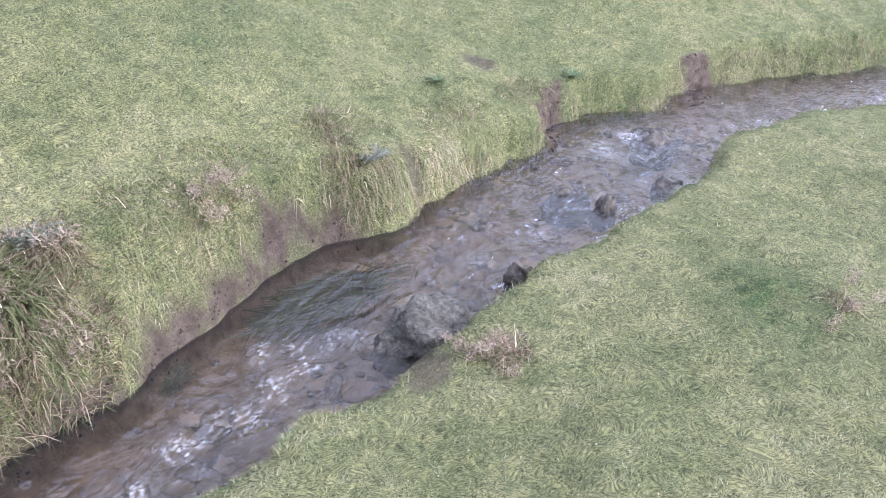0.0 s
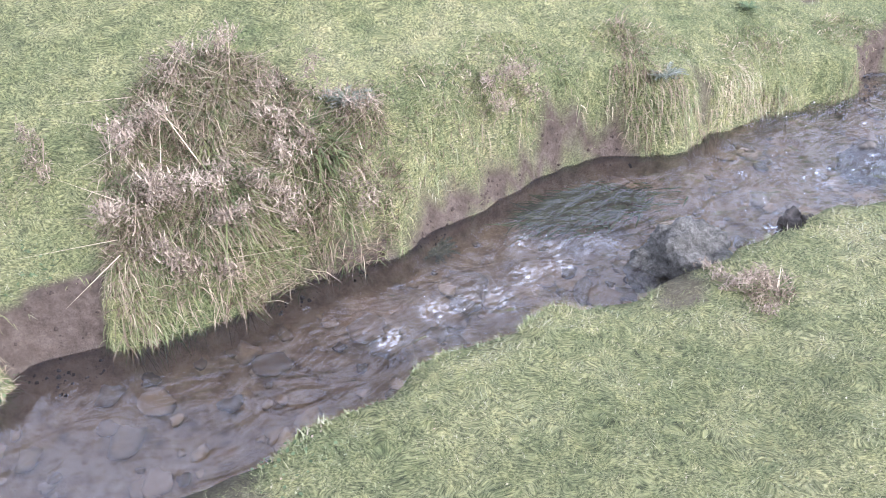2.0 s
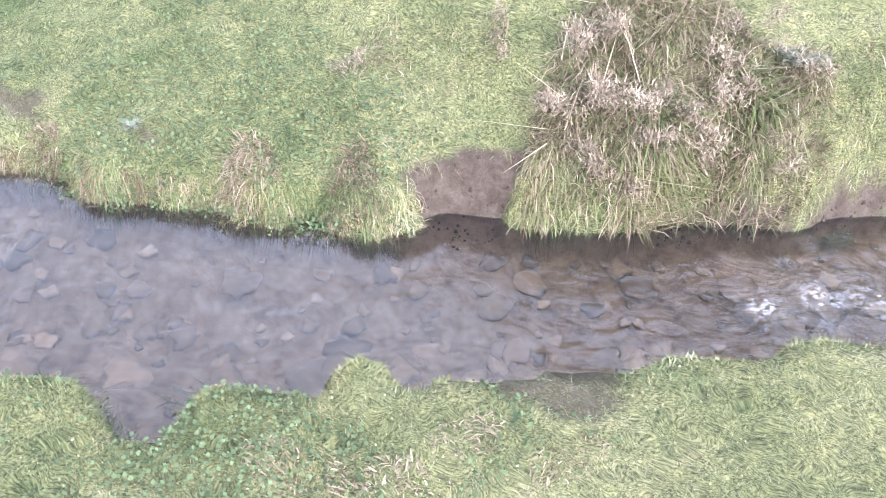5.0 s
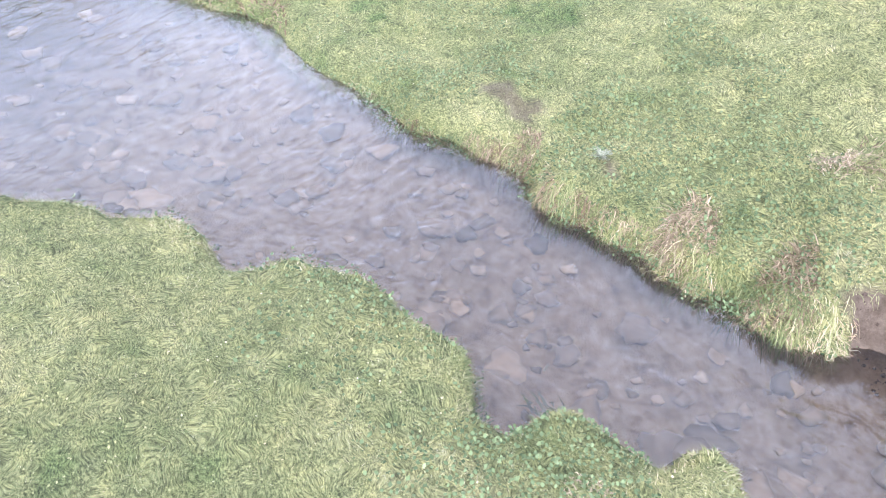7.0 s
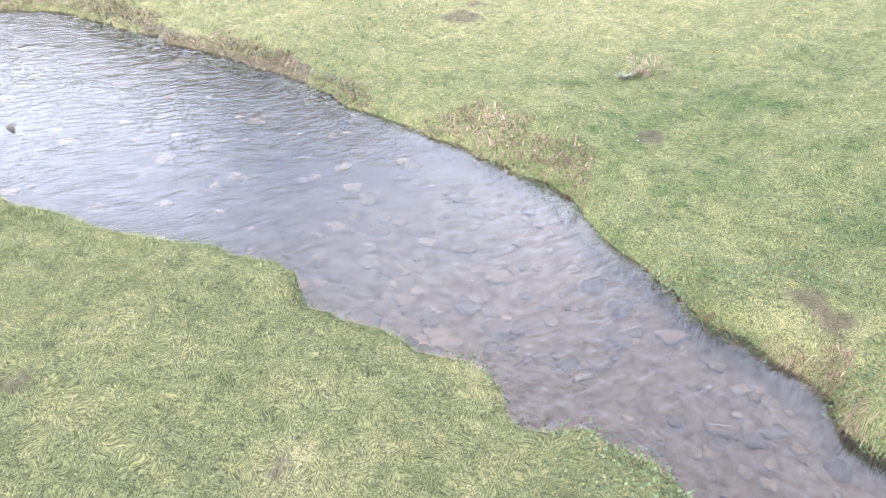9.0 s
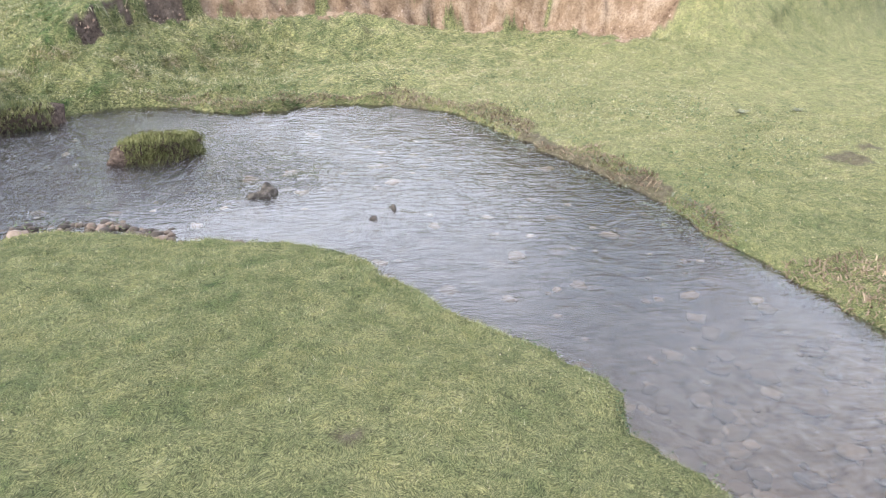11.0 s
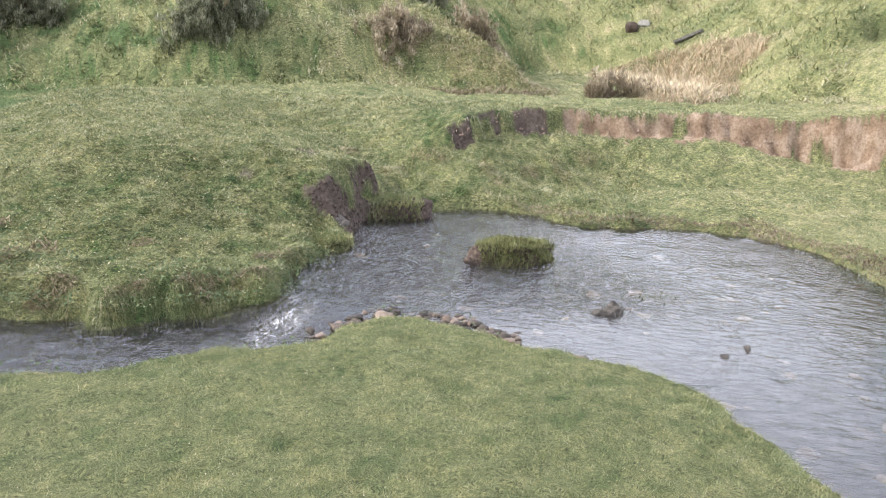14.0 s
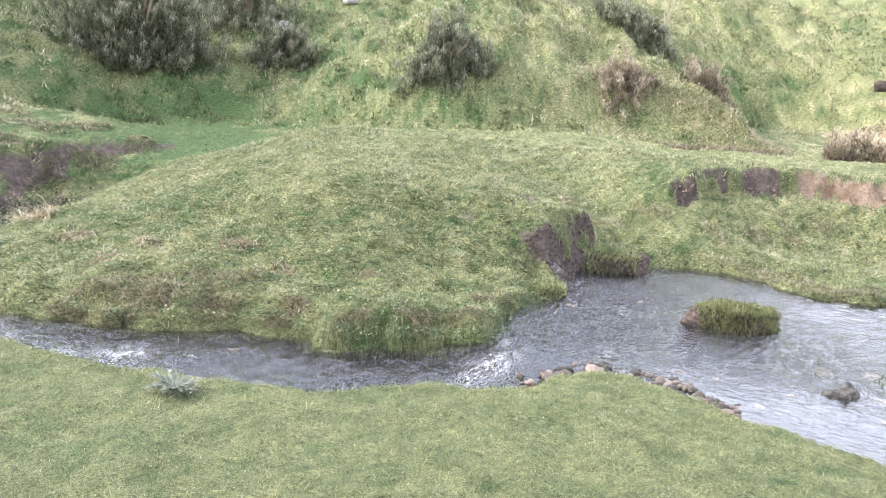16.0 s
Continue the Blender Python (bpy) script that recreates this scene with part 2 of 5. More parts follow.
def ground_height(x, y, rough=True):
    """Height, bare earth (0 to 1), wetness (0 to 1) and the distance from the water's edge."""
    wet = inside(x, y, WATER_RING)
    inner = inside(x, y, INNER_RING)
    wob = 0.05 * (fbm(x * 6, y * 6, 11, 2) - 0.5) * 2
    df, _, (flip, fface, frise, fcap) = near_line(x, y, FAR)
    dn, _, (nlip,) = near_line(x, y, NEAR)
    level = water_level(x, y)
    # the bed
    edge = np.minimum(df, dn)
    bed = level - 0.05 - 0.11 * smooth(0, 0.45, edge) - 0.05 * fbm(x * 3, y * 3, 3) + 0.03 * (fbm(x * 14, y * 14, 5, 2) - 0.5)
    # the inner meadow
    d = np.maximum(dn + wob, 0)
    lip = nlip - 0.0
    top = 0.14 - 0.12 * smooth(-2.0, -4.2, y)
    meadow = lip + (top - lip) * (1 - np.exp(-d / 1.1)) * smooth(3.6, 1.2, y + 0.4 * x) + (0.03 - lip) * (1 - np.exp(-d / .6)) * smooth(1.2, 3.6, y + 0.4 * x)
    wide = 0.045 + 0.15 * smooth(-3.3, -4.2, y) * smooth(-0.9, -1.4, x)
    meadow = np.where(dn < wide + 0.005, level - 0.06 + (meadow - level + 0.06) * smooth(-0.012, wide, d), meadow)
    # the outer side
    ds, _, (elip, eface, erise, ecap) = near_line(x, y, FAR_EASED)
    back = smooth(0.1, 0.6, df)
    d = np.maximum(df + wob * 1.3, 0)
    de = d + (np.maximum(ds, df * 0.8) - d) * back
    lip = flip + (elip - flip) * back
    rise, cap = frise + (erise - frise) * back, fcap + (ecap - fcap) * back
    outer = lip + cap * (1 - np.exp(-rise * de / cap))
    outer = level - 0.06 + (outer - level + 0.06) * smooth(-0.01, 1, d / fface) ** 0.8
    dt, st, (tw, tc) = near_line(x, y, TERRACE)
    sd = dt * st + (0.24 * (fbm(x * 1.7, y * 1.7, 21, 3) - 0.5) + 0.14 * (fbm(x * 8, y * 8, 22, 2) - 0.5)) * smooth(0.0, 0.15, tc)
    left = smooth(2.5, -1.1, x + 0.12 * (y + 9))
    low = (0.14 + 0.26 * smooth(-8.4, -7.2, x)) * smooth(-3.2, -4.4, x)
    talus = low * smooth(1.1, -0.1, -sd)
    crest = 1 - 0.5 * smooth(4.0, 6.3, sd) * smooth(-5.6, -3.6, x)
    up = (tc * smooth(0, 1, sd / tw) + np.maximum(0.54 - tc - low, -0.1) * smooth(0, 2.7, sd)) * left * crest
    south = smooth(-3.0, -4.5, y)
    dh, sh, (hs,) = near_line(x, y, HILL)
    hd = np.maximum(dh * sh, 0) * (y < 1)
    hill = 5.5 * (1 - np.exp(-hs * hd / 5.5)) * smooth(0, 0.8, hd)
    hill = hill + smooth(0.3, 2, hd) * (0.5 * (fbm(x * 0.7, y * 0.7, 43) - 0.5) + 0.42 * (fbm(x * 2.3, y * 2.3, 47) - 0.5))
    dg, _, (gd,) = near_line(x, y, GULLY)
    db, sb, (bh,) = near_line(x, y, GULLY_BANK)
    bd = db * sb + 0.8 * (fbm(x * 1.5, y * 1.5, 23, 3) - 0.5)
    outer = outer + (up * smooth(0, 0.3, df) + talus + hill - gd * smooth(1.0, 0.15, dg) * (y < -8) + bh * (0.4 * smooth(0.0, 0.4, bd) + 0.6 * smooth(0, 1.8, bd)) * (y < -8)) * south
    z = np.where(wet, bed, np.where(inner, meadow, outer))
    land = np.where(wet, -edge, edge)
    if rough:
        lump = 0.10 * (fbm(x * 0.9, y * 0.9, 31) - 0.5) + 0.045 * (fbm(x * 4, y * 4, 37) - 0.5) + 0.034 * (fbm(x * 11, y * 11, 41, 2) - 0.5)
        z = z + lump * smooth(0.03, 0.5, land) * np.where(inner, 0.75, 1.0 + 0.5 * smooth(-5.2, -6, y)) + (~inner) * smooth(-5.2, -5.7, y) * smooth(0.02, 0.1, land) * smooth(1.2, 0.4, land) * 0.09 * (fbm(x * 6, y * 6, 39, 2) - 0.5)
    # bare earth: faces of the scars, the scarp, the gully and a track up the slope
    ragged = fbm(x * 5, y * 5, 53, 2)
    face = (~inner) & (df < np.where(wet, 0.07, fface * 0.9 + 0.025)) & (fface < 0.07) & (dn > 0.2)
    hollow = np.exp(-(((x + 0.45) ** 2 + (y - 2.5) ** 2) / 0.17**2))
    bank_soil = (0.05 + 0.1 * ragged) * smooth(2.9, 2.65, y) * smooth(1.45, 1.7, y) + (0.14 + 0.16 * ragged) * hollow
    ledge = (~inner) & (~wet) & (df < 0.3) & (z - level < bank_soil) & (y > 1.4) & (y < 2.95) & (x < 0.1) & (dn > 0.2)
    pocket = np.zeros(x.shape, bool)
    for hx, hy, hr in ((-4.2, -8.42, .15), (-4.66, -8.64, .15), (-5.25, -8.62, .26), (-2.28, -7.1, .27), (-2.68, -7.48, .24)):
        pocket |= np.hypot(x - hx, y - hy) < hr * (0.6 + 0.8 * ragged)
    scarp = (sd > -0.3 + 0.5 * ragged) & (sd < tw * 0.95) & (tc > 0.2) & (tw < 0.4) & (~inner) & (~wet) & (y < -5) & ((x < -5.65) | (pocket & (sd > -0.06)))
    cut = (bd > -0.1 + .3 * ragged) & (bd < 0.26) & (bh > 0.2) & (y < -9) & (fbm(x * 1.3, y * 1.3, 29, 2) > 0.44)
    track = (near_line(x, y, TRACK)[0] < 0.25 + 0.45 * ragged) & (y < -3)
    bare = np.zeros(x.shape, bool)
    for bx, by, br in BARE:
        bare |= np.hypot(x - bx, y - by) < br * (0.5 + ragged)
    bare &= ~wet
    margin = (~inner) & (~wet) & (df < 0.16 * (ragged - 0.35)) & (x < -3.0) & (y > -6.4)
    margin |= (~inner) & (~wet) & (df < 0.06 + 0.22 * ragged) & (x < -4.7) & (y > -4.3) & (y < -2.7)
    margin |= inner & (dn < 0.16 * ragged) & (y < -3.9) & (x < -1.2)
    earth = np.where(face | ledge | scarp | cut | track, 1.0, np.where(bare | margin, 0.7, 0.0))
    crumbs = earth * (0.05 * (fbm(x * 11, y * 11, 57, 3) - 0.5) + 0.03 * (fbm(x * 27, y * 27, 59, 2) - 0.5))
    red = np.where(scarp | track, smooth(-5.2, -6.0, x), np.where((face | ledge) & (y > 0), 0.12, 0.0))
    return z + crumbs, earth, land, inner, red


# ---- materials ----
def material(name):
    m = bpy.data.materials.new(name)
    m.use_nodes = True
    m.node_tree.nodes.clear()
    return m, m.node_tree.nodes, m.node_tree.links


def ramp(n, fac, l, stops):
    r = n.new("ShaderNodeValToRGB")
    while len(r.color_ramp.elements) < len(stops):
        r.color_ramp.elements.new(0.5)
    for e, (p, c) in zip(r.color_ramp.elements, stops):
        e.position, e.color = p, (*c, 1)
    l.new(fac, r.inputs["Fac"])
    return r.outputs["Color"]


def noise_tex(n, l, scale, detail=4.0, rough=0.6):
    c = n.new("ShaderNodeNewGeometry")
    t = n.new("ShaderNodeTexNoise")
    t.inputs["Scale"].default_value, t.inputs["Detail"].default_value, t.inputs["Roughness"].default_value = scale, detail, rough
    l.new(c.outputs["Position"], t.inputs["Vector"])
    return t.outputs["Fac"]


def mixed(n, l, fac, a, b, blend="MIX"):
    m = n.new("ShaderNodeMix")
    m.data_type, m.blend_type = "RGBA", blend
    for key, v in (("Factor", fac), ("A", a), ("B", b)):
        if isinstance(v, (int, float)):
            m.inputs[key].default_value = v
        elif isinstance(v, tuple):
            m.inputs[key].default_value = (*v, 1)
        else:
            l.new(v, m.inputs[key])
    return m.outputs["Result"]


def surface(n, l, color, rough=0.8, bump=None, strength=0.4, distance=0.02):
    p, o = n.new("ShaderNodeBsdfPrincipled"), n.new("ShaderNodeOutputMaterial")
    if isinstance(color, tuple):
        p.inputs["Base Color"].default_value = (*color, 1)
    else:
        l.new(color, p.inputs["Base Color"])
    p.inputs["Roughness"].default_value = rough
    p.inputs["Specular IOR Level"].default_value = 0.25
    if bump is not None:
        b = n.new("ShaderNodeBump")
        b.inputs["Strength"].default_value, b.inputs["Distance"].default_value = strength, distance
        l.new(bump, b.inputs["Height"])
        l.new(b.outputs["Normal"], p.inputs["Normal"])
    l.new(p.outputs["BSDF"], o.inputs["Surface"])
    return p


def attribute(n, name):
    a = n.new("ShaderNodeAttribute")
    a.attribute_name = name
    return a.outputs["Fac"]


mat_ground, n, l = material("turf_and_earth")
geo = n.new("ShaderNodeNewGeometry")
turn = n.new("ShaderNodeTexNoise")
turn.inputs["Scale"].default_value, turn.inputs["Detail"].default_value = 11, 1.0
l.new(geo.outputs["Position"], turn.inputs["Vector"])
bend = n.new("ShaderNodeVectorMath")
bend.operation = "MULTIPLY_ADD"
bend.inputs[1].default_value = (0.12, 0.12, 0.0)
l.new(turn.outputs["Color"], bend.inputs[0])
l.new(geo.outputs["Position"], bend.inputs[2])


def strokes(scale, thin, angle):
    """Fine grass strokes that lie in slowly turning directions."""
    m = n.new("ShaderNodeMapping")
    m.vector_type = "TEXTURE"
    m.inputs["Rotation"].default_value, m.inputs["Scale"].default_value = (0, 0, radians(angle)), (1 / thin, 1, 1)
    l.new(bend.outputs["Vector"], m.inputs["Vector"])
    t = n.new("ShaderNodeTexNoise")
    t.inputs["Scale"].default_value, t.inputs["Detail"].default_value, t.inputs["Roughness"].default_value = scale, 3, 0.65
    l.new(m.outputs["Vector"], t.inputs["Vector"])
    return t.outputs["Fac"]


turf = ramp(n, attribute(n, "tone"), l, [(0.0, (0.06, 0.1, 0.034)), (0.25, (0.118, 0.138, 0.06)), (0.45, (0.154, 0.17, 0.076)), (0.65, (0.193, 0.202, 0.096)), (0.85, (0.238, 0.233, 0.124)), (1.0, (0.287, 0.25, 0.158))])
turf = mixed(n, l, 1.0, turf, ramp(n, noise_tex(n, l, 24, 4, 0.7), l, [(0.32, (0.74, 0.76, 0.8)), (0.5, (1.0, 1.0, 1.0)), (0.68, (1.26, 1.2, 1.15))]), "MULTIPLY")
turf = mixed(n, l, 1.0, turf, ramp(n, strokes(215, 0.5, 20), l, [(0.35, (0.4, 0.41, 0.4)), (0.5, (1.04, 1.03, 1.03)), (0.62, (1.8, 1.7, 1.75))]), "MULTIPLY")
turf = mixed(n, l, 0.45, turf, ramp(n, strokes(85, 0.45, 110), l, [(0.36, (0.5, 0.53, 0.5)), (0.5, (1.05,) * 3), (0.64, (1.5, 1.42, 1.4))]), "MULTIPLY")
turf = mixed(n, l, attribute(n, "coarse"), turf, mixed(n, l, 1.0, turf, ramp(n, strokes(56, 0.5, -10), l, [(0.36, (0.45, 0.48, 0.45)), (0.5, (1.0,) * 3), (0.63, (1.55, 1.5, 1.45))]), "MULTIPLY"))
soil = ramp(n, noise_tex(n, l, 16, 7, 0.75), l, [(0.32, (0.038, 0.029, 0.024)), (0.5, (0.094, 0.073, 0.06)), (0.7, (0.18, 0.144, 0.119))])
tall = n.new("ShaderNodeMapping")
tall.inputs["Scale"].default_value = (1, 1, 0.7)
l.new(geo.outputs["Position"], tall.inputs["Vector"])
streaks = n.new("ShaderNodeTexNoise")
streaks.inputs["Scale"].default_value, streaks.inputs["Detail"].default_value, streaks.inputs["Roughness"].default_value = 5, 7, 0.62
l.new(tall.outputs["Vector"], streaks.inputs["Vector"])
subsoil = ramp(n, streaks.outputs["Fac"], l, [(0.3, (0.13, 0.084, 0.052)), (0.48, (0.29, 0.205, 0.138)), (0.68, (0.46, 0.36, 0.27))])
subsoil = mixed(n, l, 0.75, subsoil, ramp(n, noise_tex(n, l, 34, 6, 0.75), l, [(0.34, (0.4, 0.36, 0.34)), (0.52, (0.9,) * 3), (0.7, (1.15, 1.15, 1.15))]), "MULTIPLY")
# The scarp's soil is redder; its sunlight and other scars' shade are coloured in
soil = mixed(n, l, attribute(n, "red"), soil, subsoil)
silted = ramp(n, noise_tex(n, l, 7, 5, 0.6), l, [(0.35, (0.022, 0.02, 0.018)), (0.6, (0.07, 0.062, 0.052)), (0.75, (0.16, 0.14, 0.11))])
bedc = ramp(n, noise_tex(n, l, 13, 6, 0.7), l, [(0.3, (0.16, 0.11, 0.068)), (0.5, (0.38, 0.285, 0.185)), (0.72, (0.56, 0.46, 0.33))])
col = mixed(n, l, attribute(n, "earth"), turf, soil)
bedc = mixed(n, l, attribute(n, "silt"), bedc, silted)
above = n.new("ShaderNodeSeparateXYZ")
l.new(geo.outputs["Position"], above.inputs["Vector"])
depth = n.new("ShaderNodeMath")
depth.operation = "SUBTRACT"
l.new(above.outputs["Z"], depth.inputs[0])
l.new(attribute(n, "level"), depth.inputs[1])
sunk = n.new("ShaderNodeMapRange")
sunk.inputs["From Min"].default_value, sunk.inputs["From Max"].default_value = 0.0, -0.03
l.new(depth.outputs["Value"], sunk.inputs["Value"])
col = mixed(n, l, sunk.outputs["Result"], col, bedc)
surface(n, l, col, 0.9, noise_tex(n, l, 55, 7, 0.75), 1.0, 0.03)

mat_water, n, l = material("stream_water")
geo = n.new("ShaderNodeNewGeometry")


def wavelets(scale, distortion, detail=3.0, angle=49, long=1.8):
    """Ripples drawn out along one direction: the current's, or across it."""
    crests = n.new("ShaderNodeMapping")
    crests.vector_type = "TEXTURE"
    crests.inputs["Rotation"].default_value, crests.inputs["Scale"].default_value = (0, 0, radians(angle)), (long, 1, 1)
    l.new(geo.outputs["Position"], crests.inputs["Vector"])
    t = n.new("ShaderNodeTexNoise")
    t.inputs["Scale"].default_value, t.inputs["Detail"].default_value, t.inputs["Distortion"].default_value = scale, detail, distortion
    l.new(crests.outputs["Vector"], t.inputs["Vector"])
    return t.outputs["Fac"]


bump = n.new("ShaderNodeBump")
bump.inputs["Strength"].default_value, bump.inputs["Distance"].default_value = 0.9, 0.042
l.new(wavelets(9, 2.5), bump.inputs["Height"])
bump2 = n.new("ShaderNodeBump")
bump2.inputs["Strength"].default_value, bump2.inputs["Distance"].default_value = 0.7, 0.017
for node, calm, quick in ((bump, 0.02, 0.9), (bump2, 0.2, 0.9)):
    mr = n.new("ShaderNodeMapRange")
    mr.inputs["From Min"].default_value = 0.22 if node is bump else 0.0
    mr.inputs["To Min"].default_value, mr.inputs["To Max"].default_value = calm, quick
    l.new(attribute(n, "current"), mr.inputs["Value"])
    l.new(mr.outputs["Result"], node.inputs["Strength"])
l.new(wavelets(24, 0.6, 3.0, -41, 2.4), bump2.inputs["Height"])
l.new(bump.outputs["Normal"], bump2.inputs["Normal"])
gloss = n.new("ShaderNodeBsdfGlossy")
gloss.inputs["Roughness"].default_value = 0.02
gloss.inputs["Color"].default_value = (0.95, 0.98, 1, 1)
clear = n.new("ShaderNodeBsdfTransparent")
clear.inputs["Color"].default_value = (0.88, 0.8, 0.69, 1)
silt = n.new("ShaderNodeBsdfDiffuse")
silt.inputs["Color"].default_value = (0.3, 0.295, 0.32, 1)
murk = n.new("ShaderNodeMixShader")
murk.inputs["Fac"].default_value = 0.045
l.new(clear.outputs["BSDF"], murk.inputs[1])
l.new(silt.outputs["BSDF"], murk.inputs[2])
fres = n.new("ShaderNodeFresnel")
fres.inputs["IOR"].default_value = 1.6
l.new(bump2.outputs["Normal"], gloss.inputs["Normal"])
l.new(bump2.outputs["Normal"], fres.inputs["Normal"])
mix1 = n.new("ShaderNodeMixShader")
l.new(fres.outputs["Fac"], mix1.inputs["Fac"])
l.new(murk.outputs["Shader"], mix1.inputs[1])
l.new(gloss.outputs["BSDF"], mix1.inputs[2])
froth = n.new("ShaderNodeBsdfPrincipled")
froth.inputs["Base Color"].default_value = (0.8, 0.8, 0.82, 1)
froth.inputs["Roughness"].default_value = 0.5
fm = n.new("ShaderNodeMath")
fm.operation = "MULTIPLY"
l.new(attribute(n, "foam"), fm.inputs[0])
fr = n.new("ShaderNodeMapRange")
fr.inputs["From Min"].default_value, fr.inputs["From Max"].default_value = 0.515, 0.72
fr.inputs["To Max"].default_value = 0.68
streak = n.new("ShaderNodeMath")
streak.operation = "MULTIPLY_ADD"
half = n.new("ShaderNodeMath")
half.operation = "MULTIPLY"
half.inputs[1].default_value = 0.37
l.new(wavelets(11, 2.0, 3.0), half.inputs[0])
run = n.new("ShaderNodeMapping")
run.vector_type = "TEXTURE"
run.inputs["Rotation"].default_value, run.inputs["Scale"].default_value = (0, 0, radians(49)), (2.2, 1, 1)
l.new(geo.outputs["Position"], run.inputs["Vector"])
flecks = n.new("ShaderNodeTexNoise")
flecks.inputs["Scale"].default_value, flecks.inputs["Detail"].default_value, flecks.inputs["Distortion"].default_value = 120, 5, 0.8
l.new(run.outputs["Vector"], flecks.inputs["Vector"])
l.new(flecks.outputs["Fac"], streak.inputs[0])
streak.inputs[1].default_value = 0.66
l.new(half.outputs["Value"], streak.inputs[2])
l.new(streak.outputs["Value"], fr.inputs["Value"])
l.new(fr.outputs["Result"], fm.inputs[1])
mix2 = n.new("ShaderNodeMixShader")
l.new(fm.outputs["Value"], mix2.inputs["Fac"])
l.new(mix1.outputs["Shader"], mix2.inputs[1])
l.new(froth.outputs["BSDF"], mix2.inputs[2])
wo = n.new("ShaderNodeOutputMaterial")
l.new(mix2.outputs["Shader"], wo.inputs["Surface"])


# ---- tones of the pasture ----
# Rank, dead, sunlit or shaded patches: x, y, radius, shift of tone
# Sunlight on far meadow and slope, shade on mound and hollows are coloured in
PATCHES = [(1.13, 2.28, .26, -.75), (1.2, -7.6, 1.0, -.15), (-4.3, -0.2, 1.0, -.35), (-1.0, 3.4, .5, -.2), (0.3, 4.6, .6, -.25), (-2.2, 0.75, .3, -.25), (-3.4, 0.4, .4, -.2), (-0.9, -0.7, .25, -.25), (-1.3, 0.15, .2, -.3), (0.62, 2.66, .1, -.25), (0.45, 2.4, .2, .3), (-1.5, -1.38, .15, .4), (-0.55, 0.45, .3, .3), (-1.0, -0.25, .25, .3), (-1.9, -2.0, .3, .15), (-0.6, -5.95, .6, -.1),
           (-1.6, 1.25, .3, .15), (0.4, -13.0, 1.1, -.4), (-2.0, -9.0, 1.2, .15), (0.2, -6.3, .5, .2), (-1.7, 0.85, .12, .25), (-5.4, -4.2, .5, .25), (-4.6, -6.6, .4, .25), (-10.0, -8.0, 1.9, .35), (-7.8, -4.6, 2.2, .17), (2.7, -11.2, 1.6, -.35), (0.9, -8.2, 1.2, -.15), (1.5, -12.2, .6, -.2), (0.3, -6.5, .5, .3), (-0.9, -6.3, .25, .3), (1.3, -6.7, .4, .3), (-0.4, -9.0, 1.6, .12), (1.6, -14.4, 1.7, -.75), (0.6, -12.4, 1.0, -.65), (2.6, -9.6, .7, -.2), (-10.0, -17.0, 1.2, -.5), (-9.6, -14.6, .8, -.35)]


def patch_tone(x, y, z=0.0):
    """Greener and strawier patches of the pasture, with sun and shade added; on the hill their pattern follows the
    slope.
    """
    calm = 1 - 0.55 * smooth(-0.8, -2.2, y) * smooth(-6, -5, y)
    beyond = smooth(-5.2, -6, y)
    hill = smooth(-11.8, -12.8, y)
    v = y - 1.6 * np.maximum(z - 0.65, 0)
    t = 0.38 + 0.08 * smooth(-2, 1, y) - 0.03 * beyond
    t = t + (0.2 + 0.2 * beyond) * (fbm(x * 0.9, v * 0.9, 71) - 0.5) + (0.28 + 0.1 * beyond) * calm * (fbm(x * 3.3, v * 3.3, 73) - 0.5) + (0.4 + 0.1 * beyond) * (fbm(x * 10, v * 10, 79, 2) - 0.5) + 0.45 * (fbm(x * 27, v * 27, 81, 2) - 0.5)
    t = t + beyond * (0.35 * (fbm(x * 24, v * 24, 82, 2) - 0.5) + 0.4 * (vnoise(x * 7, v * 26, 84) - 0.5))
    for px, py, pr, dt in PATCHES:
        t = t + 0.6 * dt * np.exp(-((x - px) ** 2 + (y - py) ** 2) / pr**2)
    # the hill is paler towards -x, where sunlight is put into the tone
    t = t + hill * (-0.04 + 0.18 * smooth(-3.5, -6, x) + 0.35 * (fbm(x * 0.7, y * 0.7, 75) - 0.5) + 0.85 * (fbm(x * 2.6, v * 2.6, 77) - 0.5))
    # paler tone imitates sunlight on the far meadow
    t = t + 0.14 * smooth(-4.8, -6.2, x) * smooth(-8.5, -7.5, y) * smooth(1, -1, y)
    t = t - 0.05 * smooth(-2.0, -3.2, y) * smooth(-5.4, -4.8, y) * smooth(-3.0, -2.4, x)
    # so does the slope above the terrace
    return t + 0.3 * smooth(-4.5, -8, x) * smooth(-9, -11, y) * (1 - hill)


# ---- ground: one sheet to the horizon ----
def mesh_from(name, verts, faces, material, attrs=()):
    """A mesh from arrays: verts (n, 3), faces (m, 3 or 4), float attributes by vertex."""
    me = bpy.data.meshes.new(name)
    k = faces.shape[1]
    me.vertices.add(len(verts))
    me.vertices.foreach_set("co", np.ascontiguousarray(verts, np.float32).ravel())
    me.loops.add(faces.size)
    me.loops.foreach_set("vertex_index", np.ascontiguousarray(faces, np.int32).ravel())
    me.polygons.add(len(faces))
    me.polygons.foreach_set("loop_start", np.arange(0, faces.size, k, dtype=np.int32))
    me.update(calc_edges=True)
    for key, values in attrs:
        a = me.attributes.new(key, "FLOAT", "POINT")
        a.data.foreach_set("value", np.ascontiguousarray(values, np.float32).ravel())
    me.materials.append(material)
    return me


